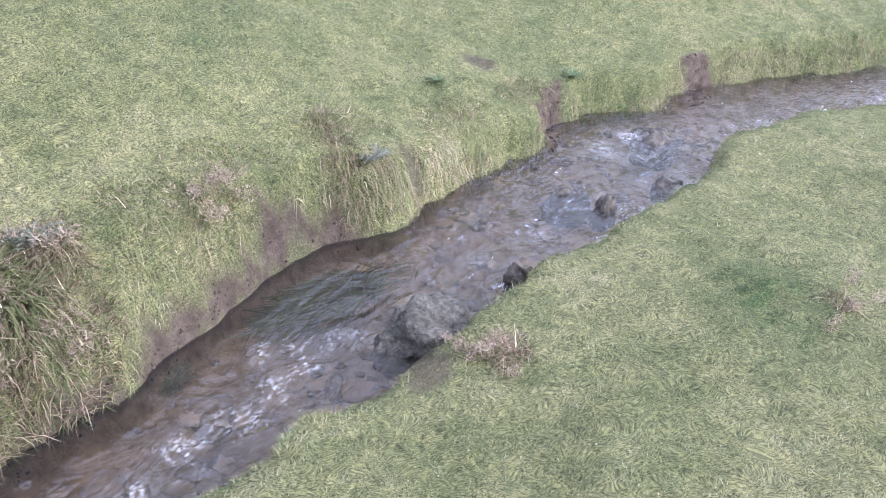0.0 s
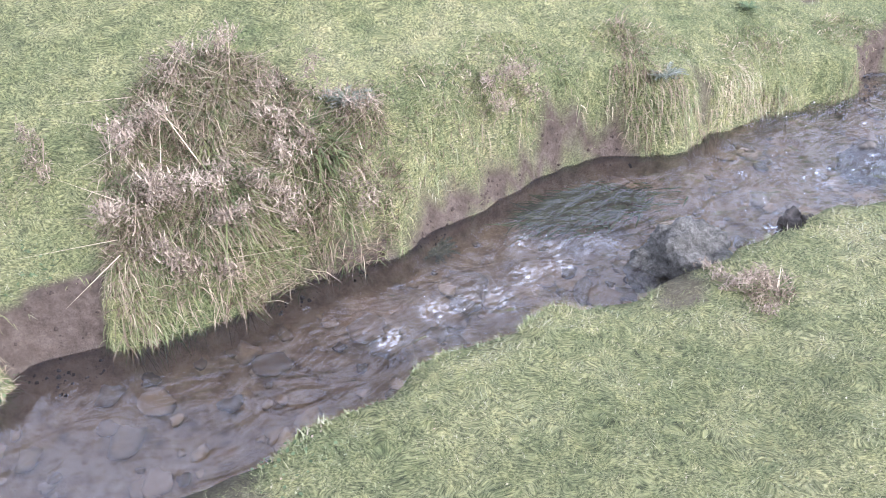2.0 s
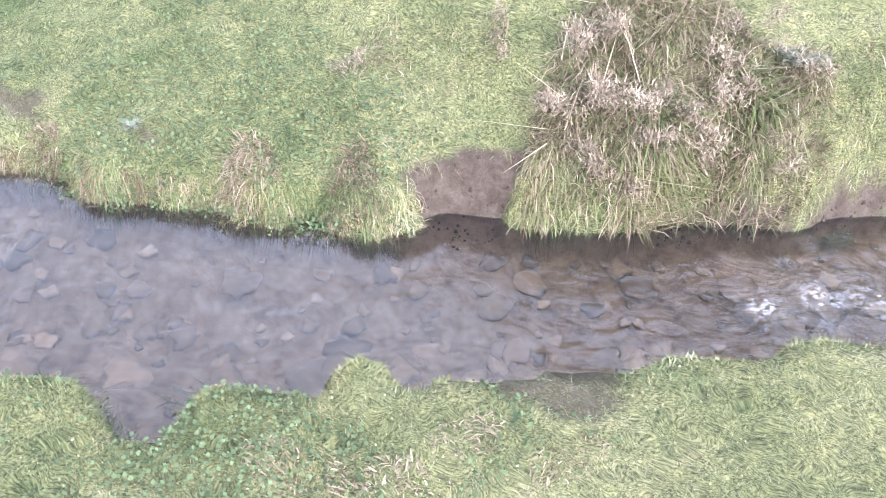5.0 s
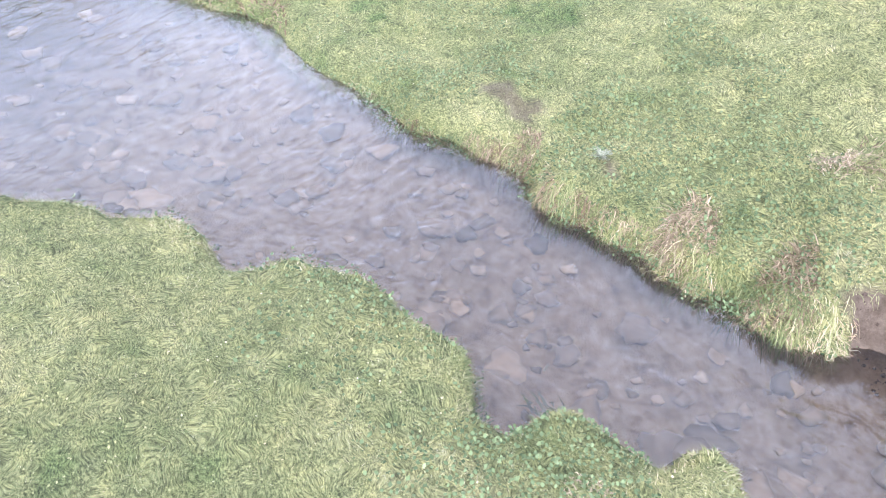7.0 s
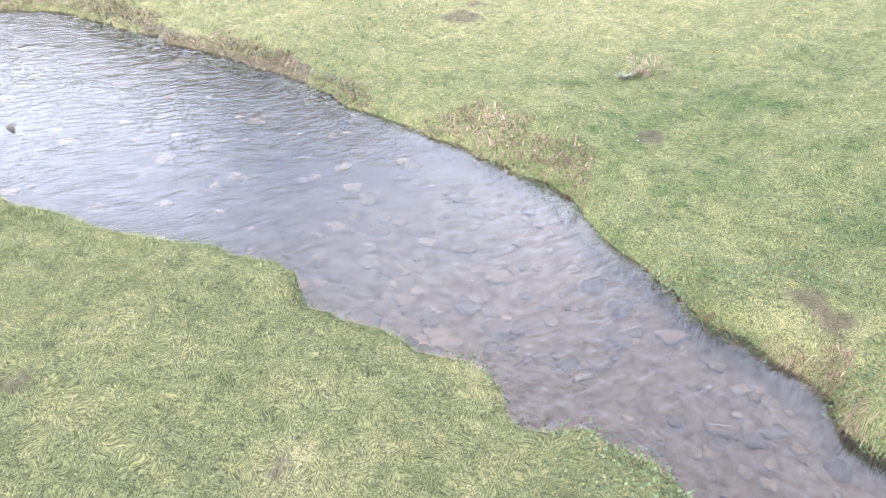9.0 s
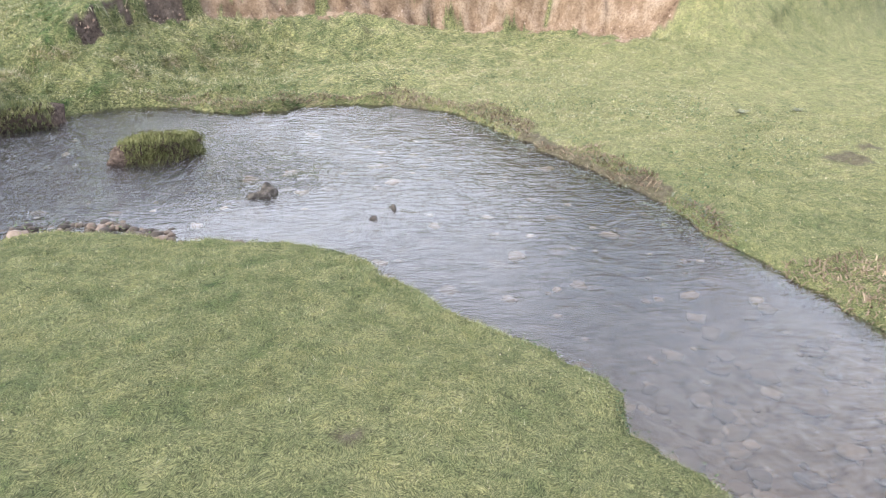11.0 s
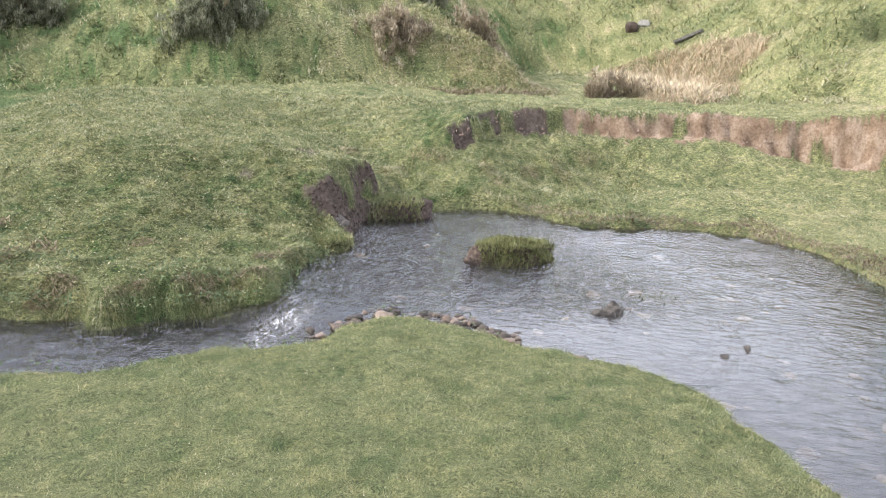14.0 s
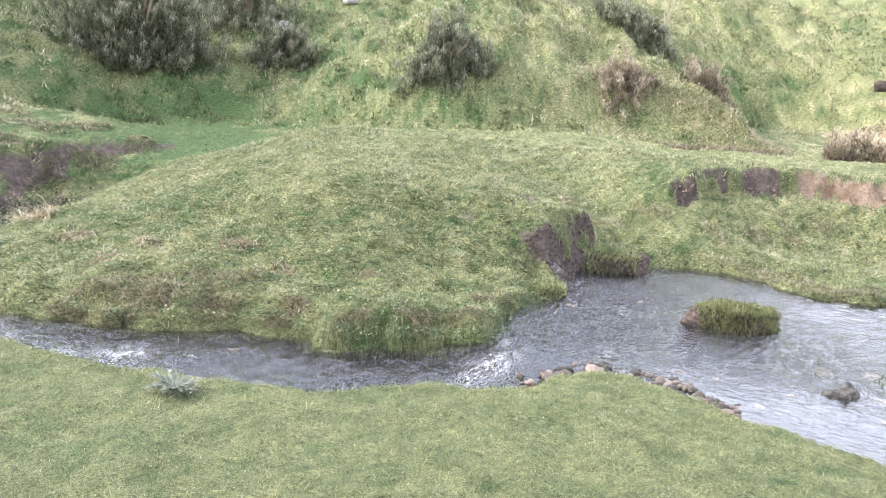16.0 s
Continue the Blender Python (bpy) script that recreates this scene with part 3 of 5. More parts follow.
def stretched(lo, hi, step, far):
    """Even steps from lo to hi and ever wider ones beyond, out to far; the first 12 metres below lo widen slowly."""
    core = np.arange(lo, hi + step / 2, step)
    below, d, s = [], 0.0, step
    while d < far:
        s *= 1.03 if d < 12 else 1.12
        d += s
        below.append(d)
    above, d, s = [], 0.0, step
    while d < far:
        s *= 1.09
        d += s
        above.append(d)
    return np.concatenate([lo - np.array(below)[::-1], core, hi + np.array(above)])


def sheet(x, y):
    gx, gy = np.meshgrid(x, y)
    idx = np.arange(gx.size).reshape(gx.shape)
    faces = np.stack([idx[:-1, :-1], idx[:-1, 1:], idx[1:, 1:], idx[1:, :-1]], -1).reshape(-1, 4)
    return gx.ravel(), gy.ravel(), faces


GX, GY = stretched(-9.6, 2.4, 0.043, 900), stretched(-9.4, 5.4, 0.043, 900)
gx, gy, faces = sheet(GX, GY)
gz, earth, land, inner, red = ground_height(gx, gy)
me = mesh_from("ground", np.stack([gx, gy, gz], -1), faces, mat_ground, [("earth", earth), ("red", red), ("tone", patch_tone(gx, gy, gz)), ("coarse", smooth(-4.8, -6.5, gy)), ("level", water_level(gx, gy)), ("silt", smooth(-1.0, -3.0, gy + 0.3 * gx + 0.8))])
me.shade_smooth()
GRID = {"z": gz.reshape(len(GY), len(GX)), "earth": earth.reshape(len(GY), len(GX)), "land": land.reshape(len(GY), len(GX)), "inner": inner.reshape(len(GY), len(GX)) * 1.0}
tagged(new("ground", me), "grazed green pasture with bare brown eroded banks", "ground", kind="structure")

# ---- water ----
wx, wy, faces = sheet(np.arange(-6.4, 6.0, 0.028), np.arange(-9.6, 7.0, 0.028))
keep = inside(wx, wy, WATER_RING)
dn = near_line(wx, wy, NEAR)[0]
df = near_line(wx, wy, FAR)[0]
keep |= np.minimum(dn, df) < 0.12
faces = faces[keep[faces].all(1)]
used = np.unique(faces)
renum = np.zeros(len(wx), int)
renum[used] = np.arange(len(used))
faces, wx, wy, df = renum[faces], wx[used], wy[used], df[used]
FOAM = [(-0.2, 2.14, .045), (-0.27, 2.11, .04), (-0.34, 2.08, .045), (-0.42, 2.06, .04), (-0.5, 2.03, .045), (-0.36, 1.97, .05), (-0.44, 1.86, .06), (-0.52, 1.73, .08), (-0.62, 1.6, .08), (-0.74, 1.44, .06),
        (1.02, 3.8, .09), (0.88, 3.66, .1), (0.45, 2.85, .04), (0.2, 2.62, .04), (-1.42, -5.42, .1), (-1.33, -5.35, .13), (-1.22, -5.24, .12), (-1.1, -5.12, .1), (0.8, -5.72, .13), (1.12, -5.66, .12), (1.2, -5.55, .07), (-1.5, -5.6, .06)]
foam = np.zeros(len(wx))
for fx, fy, r in FOAM:
    foam = np.maximum(foam, np.exp(-((wx - fx) ** 2 + (wy - fy) ** 2) / r**2))
foam *= np.where(wy < -4, 1.35, 1.0)
fast = np.clip(smooth(0.6, 1.8, wy) + foam + smooth(-1.8, -1.2, wx) * (wy < -4.5), 0, 1)
current = np.clip(0.05 - 0.18 * smooth(-2.6, -1.6, wy) * smooth(0.9, 0.3, wy) + 0.22 * fbm(wx * 0.9, wy * 0.9, 65) + 0.3 * smooth(-3.2, -0.6, wy) + 0.45 * fast + 0.3 * smooth(-4, -1, wy) * (fbm(wx * 1.5, wy * 1.5, 63) - 0.3) + 0.75 * smooth(-4.2, -5.4, wy + 0.5 * (wx + 3)) * smooth(-4.6, -2.9, wx), 0, 1)
current *= 1 - 0.8 * smooth(0.18, 0.05, df) * smooth(-1.5, 0, wy) * smooth(3.3, 2.8, wy)
wz = water_level(wx, wy) + (0.004 + 0.022 * fast) * (fbm(wx * 7, wy * 7, 61) - 0.5) + (0.002 + 0.012 * fast) * (fbm(wx * 19, wy * 19, 67, 2) - 0.5)
me = mesh_from("stream", np.stack([wx, wy, wz], -1), faces, mat_water, [("foam", foam), ("current", current)])
me.shade_smooth()
tagged(new("stream", me), "shallow clear brook rippling over stones with white froth", "water", kind="structure")


def at_ground(key, x, y):
    """A value of the ground sheet at any place, between its corners."""
    x, y = np.asarray(x, float), np.asarray(y, float)
    i = np.clip(np.searchsorted(GX, x) - 1, 0, len(GX) - 2)
    j = np.clip(np.searchsorted(GY, y) - 1, 0, len(GY) - 2)
    u, v = (x - GX[i]) / (GX[i + 1] - GX[i]), (y - GY[j]) / (GY[j + 1] - GY[j])
    g = GRID[key]
    return (g[j, i] * (1 - u) + g[j, i + 1] * u) * (1 - v) + (g[j + 1, i] * (1 - u) + g[j + 1, i + 1] * u) * v


# ---- plant materials ----
def leafy(name, stops, rough=0.55, through=0.3, mottled=False):
    """Leaves and blades: colour by each blade's own tone, some light passing through."""
    m, n, l = material(name)
    c = ramp(n, attribute(n, "tone"), l, stops)
    if mottled:
        c = mixed(n, l, 1.0, c, ramp(n, noise_tex(n, l, 6, 3), l, [(0.32, (0.88, 0.94, 0.97)), (0.5, (1.01, 1, 1)), (0.68, (1.14, 1.04, 1.0))]), "MULTIPLY")
    p, o = n.new("ShaderNodeBsdfPrincipled"), n.new("ShaderNodeOutputMaterial")
    t, x = n.new("ShaderNodeBsdfTranslucent"), n.new("ShaderNodeMixShader")
    l.new(c, p.inputs["Base Color"])
    l.new(c, t.inputs["Color"])
    p.inputs["Roughness"].default_value, p.inputs["Specular IOR Level"].default_value = rough, 0.2
    x.inputs["Fac"].default_value = through
    l.new(p.outputs["BSDF"], x.inputs[1])
    l.new(t.outputs["BSDF"], x.inputs[2])
    l.new(x.outputs["Shader"], o.inputs["Surface"])
    return m


mat_grass = leafy("grass_blades", [(0.0, (0.082, 0.102, 0.042)), (0.2, (0.141, 0.163, 0.07)), (0.42, (0.205, 0.227, 0.098)), (0.62, (0.271, 0.284, 0.14)), (0.8, (0.357, 0.354, 0.208)), (0.93, (0.482, 0.45, 0.325)), (1.0, (0.410, 0.32, 0.24))], mottled=True)
mat_straw = leafy("dry_grass", [(0.0, (0.10, 0.07, 0.045)), (0.35, (0.235, 0.185, 0.13)), (0.7, (0.41, 0.335, 0.235)), (1.0, (0.64, 0.54, 0.385))], 0.6, 0.25)
mat_seed = leafy("seed_heads", [(0.0, (0.1, 0.077, 0.056)), (0.5, (0.27, 0.212, 0.157)), (1.0, (0.49, 0.41, 0.31))], 0.8, 0.2)
mat_weed = leafy("broad_leaves", [(0.0, (0.05, 0.075, 0.036)), (0.5, (0.13, 0.175, 0.085)), (1.0, (0.22, 0.275, 0.145))], 0.6, 0.3)
mat_silver = leafy("silver_leaves", [(0.0, (0.08, 0.095, 0.066)), (0.5, (0.17, 0.185, 0.135)), (1.0, (0.32, 0.335, 0.27))], 0.6, 0.2)
mat_wither = leafy("withered_twigs", [(0.0, (0.13, 0.1, 0.07)), (0.5, (0.29, 0.24, 0.17)), (1.0, (0.5, 0.44, 0.33))], 0.8, 0.2)
mat_moss = leafy("olive_moss", [(0.0, (0.045, 0.042, 0.02)), (0.5, (0.13, 0.135, 0.055)), (1.0, (0.29, 0.3, 0.14))], 0.8, 0.2)
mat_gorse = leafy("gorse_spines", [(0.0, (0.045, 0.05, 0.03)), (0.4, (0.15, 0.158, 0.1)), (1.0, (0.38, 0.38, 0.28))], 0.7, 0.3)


def blades(base, heading, lean, length, width):
    """Straight blades, one triangle each."""
    side = np.stack([-np.sin(heading), np.cos(heading), 0 * heading], -1) * (width / 2)[:, None]
    tip = base + np.stack([np.cos(heading) * np.sin(lean), np.sin(heading) * np.sin(lean), np.cos(lean)], -1) * length[:, None]
    v = np.stack([base - side, base + side, tip], 1).reshape(-1, 3)
    return v, np.arange(len(v)).reshape(-1, 3)


def arcs(base, heading, up, out, droop, length, width):
    """Bent blades of two steps: each starts up and out and then droops."""
    n = len(base)
    side = np.stack([-np.sin(heading), np.cos(heading), 0 * heading], -1)
    ahead = np.stack([np.cos(heading), np.sin(heading), 0 * heading], -1)
    rows = []
    for t, w in ((0, 1.0), (0.5, 0.8), (1.0, 0.0)):
        p = base + ahead * (length * out * t)[:, None]
        p[:, 2] += length * (up * t - droop * t * t)
        rows += [p] if w == 0 else [p - side * (width * w / 2)[:, None], p + side * (width * w / 2)[:, None]]
    v = np.stack(rows, 1).reshape(-1, 3)
    k = np.array([(0, 1, 3), (0, 3, 2), (2, 3, 4)])
    f = (np.arange(n)[:, None, None] * 5 + k).reshape(-1, 3)
    return v, f


def plant_mesh(name, v, f, tone, per, mat):
    return mesh_from(name, v, f, mat, [("tone", np.repeat(np.clip(tone, 0, 1), per))])


def stuff(name, me, label, category):
    return tagged(new(name, me), label, category, kind="stuff")


def part(name, me, parent, label=""):
    ob = new(name, me)
    ob.parent = parent
    return tagged(ob, label)


# ---- turf ----
def scatter(count, r0, r1, power, b0, b1, center=(-0.1, -0.5)):
    """Places round a centre, thinning outwards; bearings in degrees, anticlockwise from +y."""
    e = 2 - power
    u = rng.random(count)
    r = (r0**e + u * (r1**e - r0**e)) ** (1 / e)
    a = np.radians(b0 + (b1 - b0) * rng.random(count))
    return center[0] - np.sin(a) * r, center[1] + np.cos(a) * r, r


def turf(count, r0, r1, power, b0, b1, size):
    x, y, r = scatter(count, r0, r1, power, b0, b1)
    land, earth, z = at_ground("land", x, y), at_ground("earth", x, y), at_ground("z", x, y)
    bare = smooth(0.72, 0.86, fbm(x * 2.1, y * 2.1, 83)) * 0.7
    ok = (land > 0.004 + 0.02 * rng.random(count)) & (rng.random(count) > earth * 1.15) & (rng.random(count) > bare)
    x, y, z, r, land = x[ok], y[ok], z[ok], r[ok], land[ok]
    n = len(x)
    tall = 0.45 + 1.5 * fbm(x * 11, y * 11, 89) * rng.random(n) + 0.5 * smooth(0.25, 0.02, land)
    rough = smooth(0.9, 2.0, z)
    length = size * 0.021 * (r / 2) ** 0.35 * tall * (1 + 1.3 * rough)
    width = 0.0021 * (r / 2) ** 0.85 * (0.6 + 0.8 * rng.random(n))
    tone = np.minimum(patch_tone(x, y, z) + 0.03 + (0.2 + 0.18 * smooth(5, 7, r)) * rng.standard_normal(n), 0.9) + 0.5 * rough * (fbm(x * .9, y * .9, 97) - 0.45)
    lie = 5.0 * vnoise(x * 4.5, y * 4.5, 91) + 6.0 * vnoise(x * 22, y * 22, 93) + 1.3 * rng.standard_normal(n)
    v, f = blades(np.stack([x, y, z - 0.003], -1), lie, np.radians(35 + 50 * rng.random(n) ** 0.7), length, width)
    return v, f, tone


v, f, tone = turf(700000, 0.75, 7.5, 1.95, -34, 176, 0.95)
stuff("near_turf", plant_mesh("near_turf", v, f, tone, 3, mat_grass), "short grazed green and straw-coloured pasture grass", "grass")
v, f, tone = turf(270000, 7.0, 24, 1.6, 112, 200, 1.0)
stuff("far_turf", plant_mesh("far_turf", v, f, tone, 3, mat_grass), "rough tufted grass on the mound and the hillside", "grass")
v, f, tone = turf(240000, 5.3, 11, 1.0, 140, 200, 1.3)
stuff("mound_turf", plant_mesh("mound_turf", v, f, tone, 3, mat_grass), "tufted green and straw grass on the mound", "grass")
v, f, tone = turf(200000, 2.5, 7.5, 1.5, 128, 200, 1.0)
stuff("lawn_turf", plant_mesh("lawn_turf", v, f, tone - 0.05, 3, mat_grass), "short bright green grass beside the pool", "grass")


v, f, tone = turf(45000, 0.4, 9, 1.2, 176, 326, 1.3)
stuff("back_turf", plant_mesh("back_turf", v, f, tone, 3, mat_grass), "short grazed pasture grass behind the bend of the brook", "grass")


# ---- long grass hanging over the banks ----
def fringe(line, count, lo, hi, back, long, seed):
    """Arched blades rooted behind a bank's lip and drooping over it; lo and hi: stretch of the line, as parts of its length."""
    g = np.random.default_rng(seed)
    s = np.r_[0, np.cumsum(np.hypot(*np.diff(line[:, :2], axis=0).T))]
    t = s[-1] * (lo + (hi - lo) * g.random(count))
    px, py = np.interp(t, s, line[:, 0]), np.interp(t, s, line[:, 1])
    qx, qy = np.interp(t + 0.05, s, line[:, 0]) - np.interp(t - 0.05, s, line[:, 0]), np.interp(t + 0.05, s, line[:, 1]) - np.interp(t - 0.05, s, line[:, 1])
    h = np.hypot(qx, qy) + 1e-9
    nx, ny = qy / h, -qx / h
    off = back * g.random(count)
    return px, py, nx, ny, off, g, long * (0.5 + 0.9 * g.random(count)) * (0.5 + 0.8 * vnoise(t * 6.5, t * 0, seed))


arc_len = np.r_[0, np.cumsum(np.hypot(*np.diff(FAR[:, :2], axis=0).T))]


def far_at(x, y):
    """How far along the outer bank a place lies, as a part of its length."""
    return arc_len[np.argmin(np.hypot(FAR[:, 0] - x, FAR[:, 1] - y))] / arc_len[-1]


for count, (x0, y0), (x1, y1), back, long, dry, wild, mat, seed, label in [
    (7000, (2.9, 5.1), (0.1, 3.2), 0.2, 0.05, 0.3, 5, mat_grass, 201, "green and straw grass hanging over the upstream bank"),
    (2500, (2.9, 5.1), (0.1, 3.2), 0.07, 0.06, 0.3, 2, mat_straw, 211, "brown dead grass along the foot of the upstream bank"),
    (3500, (0.3, 3.35), (-0.3, 2.66), 0.2, 0.055, 0.5, 5, mat_grass, 202, "straw and grey grass hanging down to the water"),
    (1500, (0.15, 3.2), (-0.35, 2.66), 0.16, 0.08, 0.4, 3, mat_straw, 212, "bleached grass hanging over the hollow of the bank"),
    (4500, (-0.3, 2.66), (-0.95, 1.65), 0.26, 0.045, 0.42, 6, mat_grass, 203, "green grass drooping over an undercut bank"),
    (1300, (-0.3, 2.66), (-0.95, 1.65), 0.2, 0.07, 0.3, 4, mat_straw, 213, "dry straw-coloured grass drooping over an undercut bank"),
    (2600, (-0.95, 1.7), (-1.42, 1.13), 0.26, 0.09, 0.22, 5, mat_straw, 221, "long dead grass of the tussock hanging to the water"),
    (2200, (-0.95, 1.7), (-1.42, 1.13), 0.26, 0.09, 0.2, 5, mat_grass, 222, "long green grass of the tussock hanging to the water"),
    (2600, (-1.25, 1.25), (-1.7, 0.8), 0.12, 0.05, 0.6, 3, mat_grass, 204, "straw and green grass hanging over a bare hollow"),
    (9000, (-1.6, 0.8), (-2.6, -0.1), 0.14, 0.07, 0.34, 5, mat_grass, 205, "matted grass overhanging the edge of the brook"),
    (5000, (-1.6, 0.8), (-2.6, -0.1), 0.1, 0.07, 0.3, 4, mat_straw, 215, "brown dead grass matted on the edge of the brook"),
    (8000, (-2.6, -0.1), (-4.4, -2.2), 0.1, 0.065, 0.34, 5, mat_grass, 207, "low grass along the edge of the brook"),
    (4500, (-2.6, -0.1), (-4.4, -2.2), 0.08, 0.06, 0.25, 4, mat_straw, 217, "low brown dead grass along the edge of the brook"),
    (14000, (-2.3, -6.7), (-0.1, -5.95), 0.3, 0.085, 0.34, 4, mat_grass, 208, "thick green grass hanging over the outlet of the pool"),
    (9000, (-0.2, -5.9), (1.64, -6.41), 0.4, 0.06, 0.44, 4, mat_grass, 209, "long grass hanging from the mound over the water"),
]:
    x, y, nx, ny, off, g, length = fringe(FAR, count, far_at(x0, y0), far_at(x1, y1), back, long, seed)
    # the water lies to the left of the outer bank as the stream runs
    bx, by = x + nx * (off - 0.0), y + ny * (off - 0.0)
    swap = at_ground("land", bx, by) < 0.01
    bx, by = np.where(swap, x - nx * off, bx), np.where(swap, y - ny * off, by)
    out = np.arctan2(y - by, x - bx) + wild * (vnoise(bx * 14, by * 14, seed + 3) - 0.5) + 0.8 * g.standard_normal(count)
    z = at_ground("z", bx, by)
    ok = (at_ground("earth", bx, by) < (0.4 if y0 > 1.6 else 0.8)) & (at_ground("land", bx, by) > 0.002)
    base = np.stack([bx, by, np.maximum(z, water_level(bx, by)) - 0.003], -1)[ok]
    k = len(base)
    v, f = arcs(base, out[ok], 0.1 + 0.5 * g.random(k), 0.4 + 0.5 * g.random(k), 0.6 + 1.1 * g.random(k), length[ok], 0.0014 + 0.0018 * g.random(k))
    tone = dry + 0.6 * (vnoise(bx[ok] * 5, by[ok] * 5, seed) - 0.5) + 0.5 * (vnoise(bx[ok] * 18, by[ok] * 18, seed) - 0.5) + 0.2 * g.standard_normal(k)
    stuff("overhanging_grass", plant_mesh("overhanging_grass", v, f, tone, 5, mat), label, "grass")


near_len = np.r_[0, np.cumsum(np.hypot(*np.diff(NEAR[:, :2], axis=0).T))]


def along_near(x, y):
    """How far along the inner bank a place lies, as a part of its length."""
    return near_len[np.argmin(np.hypot(NEAR[:, 0] - x, NEAR[:, 1] - y))] / near_len[-1]


for count, (x0, y0), (x1, y1), back, long, dry, seed, label in [
    (3500, (2.4, 4.2), (0.2, 2.3), 0.07, 0.04, 0.4, 231, "short grass hanging over the inner bank upstream"),
    (5000, (-0.2, 1.75), (-1.1, 0.45), 0.07, 0.035, 0.46, 232, "short green and straw grass along the inner bank"),
    (9000, (-1.1, 0.45), (-2.6, -2.0), 0.08, 0.035, 0.42, 233, "short green and straw grass along the inner bank of the bend"),
    (6000, (-2.6, -2.0), (-2.2, -4.8), 0.08, 0.04, 0.42, 234, "short grass along the shore of the pool"),
    (5000, (-1.4, -4.9), (1.4, -5.45), 0.08, 0.045, 0.4, 235, "short grass hanging over the outlet"),
]:
    x, y, nx, ny, off, g, length = fringe(NEAR, count, along_near(x0, y0), along_near(x1, y1), back, long, seed)
    bx, by = x + nx * off, y + ny * off
    swap = at_ground("land", bx, by) < 0.004
    bx, by = np.where(swap, x - nx * off, bx), np.where(swap, y - ny * off, by)
    ok = (at_ground("land", bx, by) > 0.002) & (at_ground("earth", bx, by) < 0.5)
    bx, by, x, y, length = bx[ok], by[ok], x[ok], y[ok], length[ok]
    k = len(bx)
    out = np.arctan2(y - by, x - bx) + 3.0 * (vnoise(bx * 12, by * 12, seed + 3) - 0.5) + 0.7 * g.standard_normal(k)
    v, f = arcs(np.stack([bx, by, np.maximum(at_ground("z", bx, by), water_level(bx, by)) - 0.003], -1), out, 0.3 + 0.6 * g.random(k), 0.4 + 0.5 * g.random(k), 0.5 + 0.9 * g.random(k), length, 0.0016 + 0.002 * g.random(k))
    tone = dry + 0.5 * (vnoise(bx * 7, by * 7, seed) - 0.5) + 0.24 * g.standard_normal(k)
    stuff("overhanging_grass", plant_mesh("overhanging_grass", v, f, tone, 5, mat_grass), label, "grass")


# ---- the dead tussock on the bank ----
def plumes(g, roots, tips, count, size):
    """Ragged seed heads: small slivers crowded along each stalk's end."""
    n = len(roots)
    t = 0.55 + 0.5 * g.random((n, count))
    p = roots[:, None] + (tips - roots)[:, None] * t[..., None] + g.standard_normal((n, count, 3)) * size * 0.35 * (1.2 - 0.6 * np.abs(t - 0.75))[..., None]
    p = p.reshape(-1, 3)
    k = len(p)
    return blades(p, g.random(k) * 6.283, np.radians(20 + 100 * g.random(k)), size * (0.25 + 0.45 * g.random(k)), size * 0.06 + size * 0.09 * g.random(k))


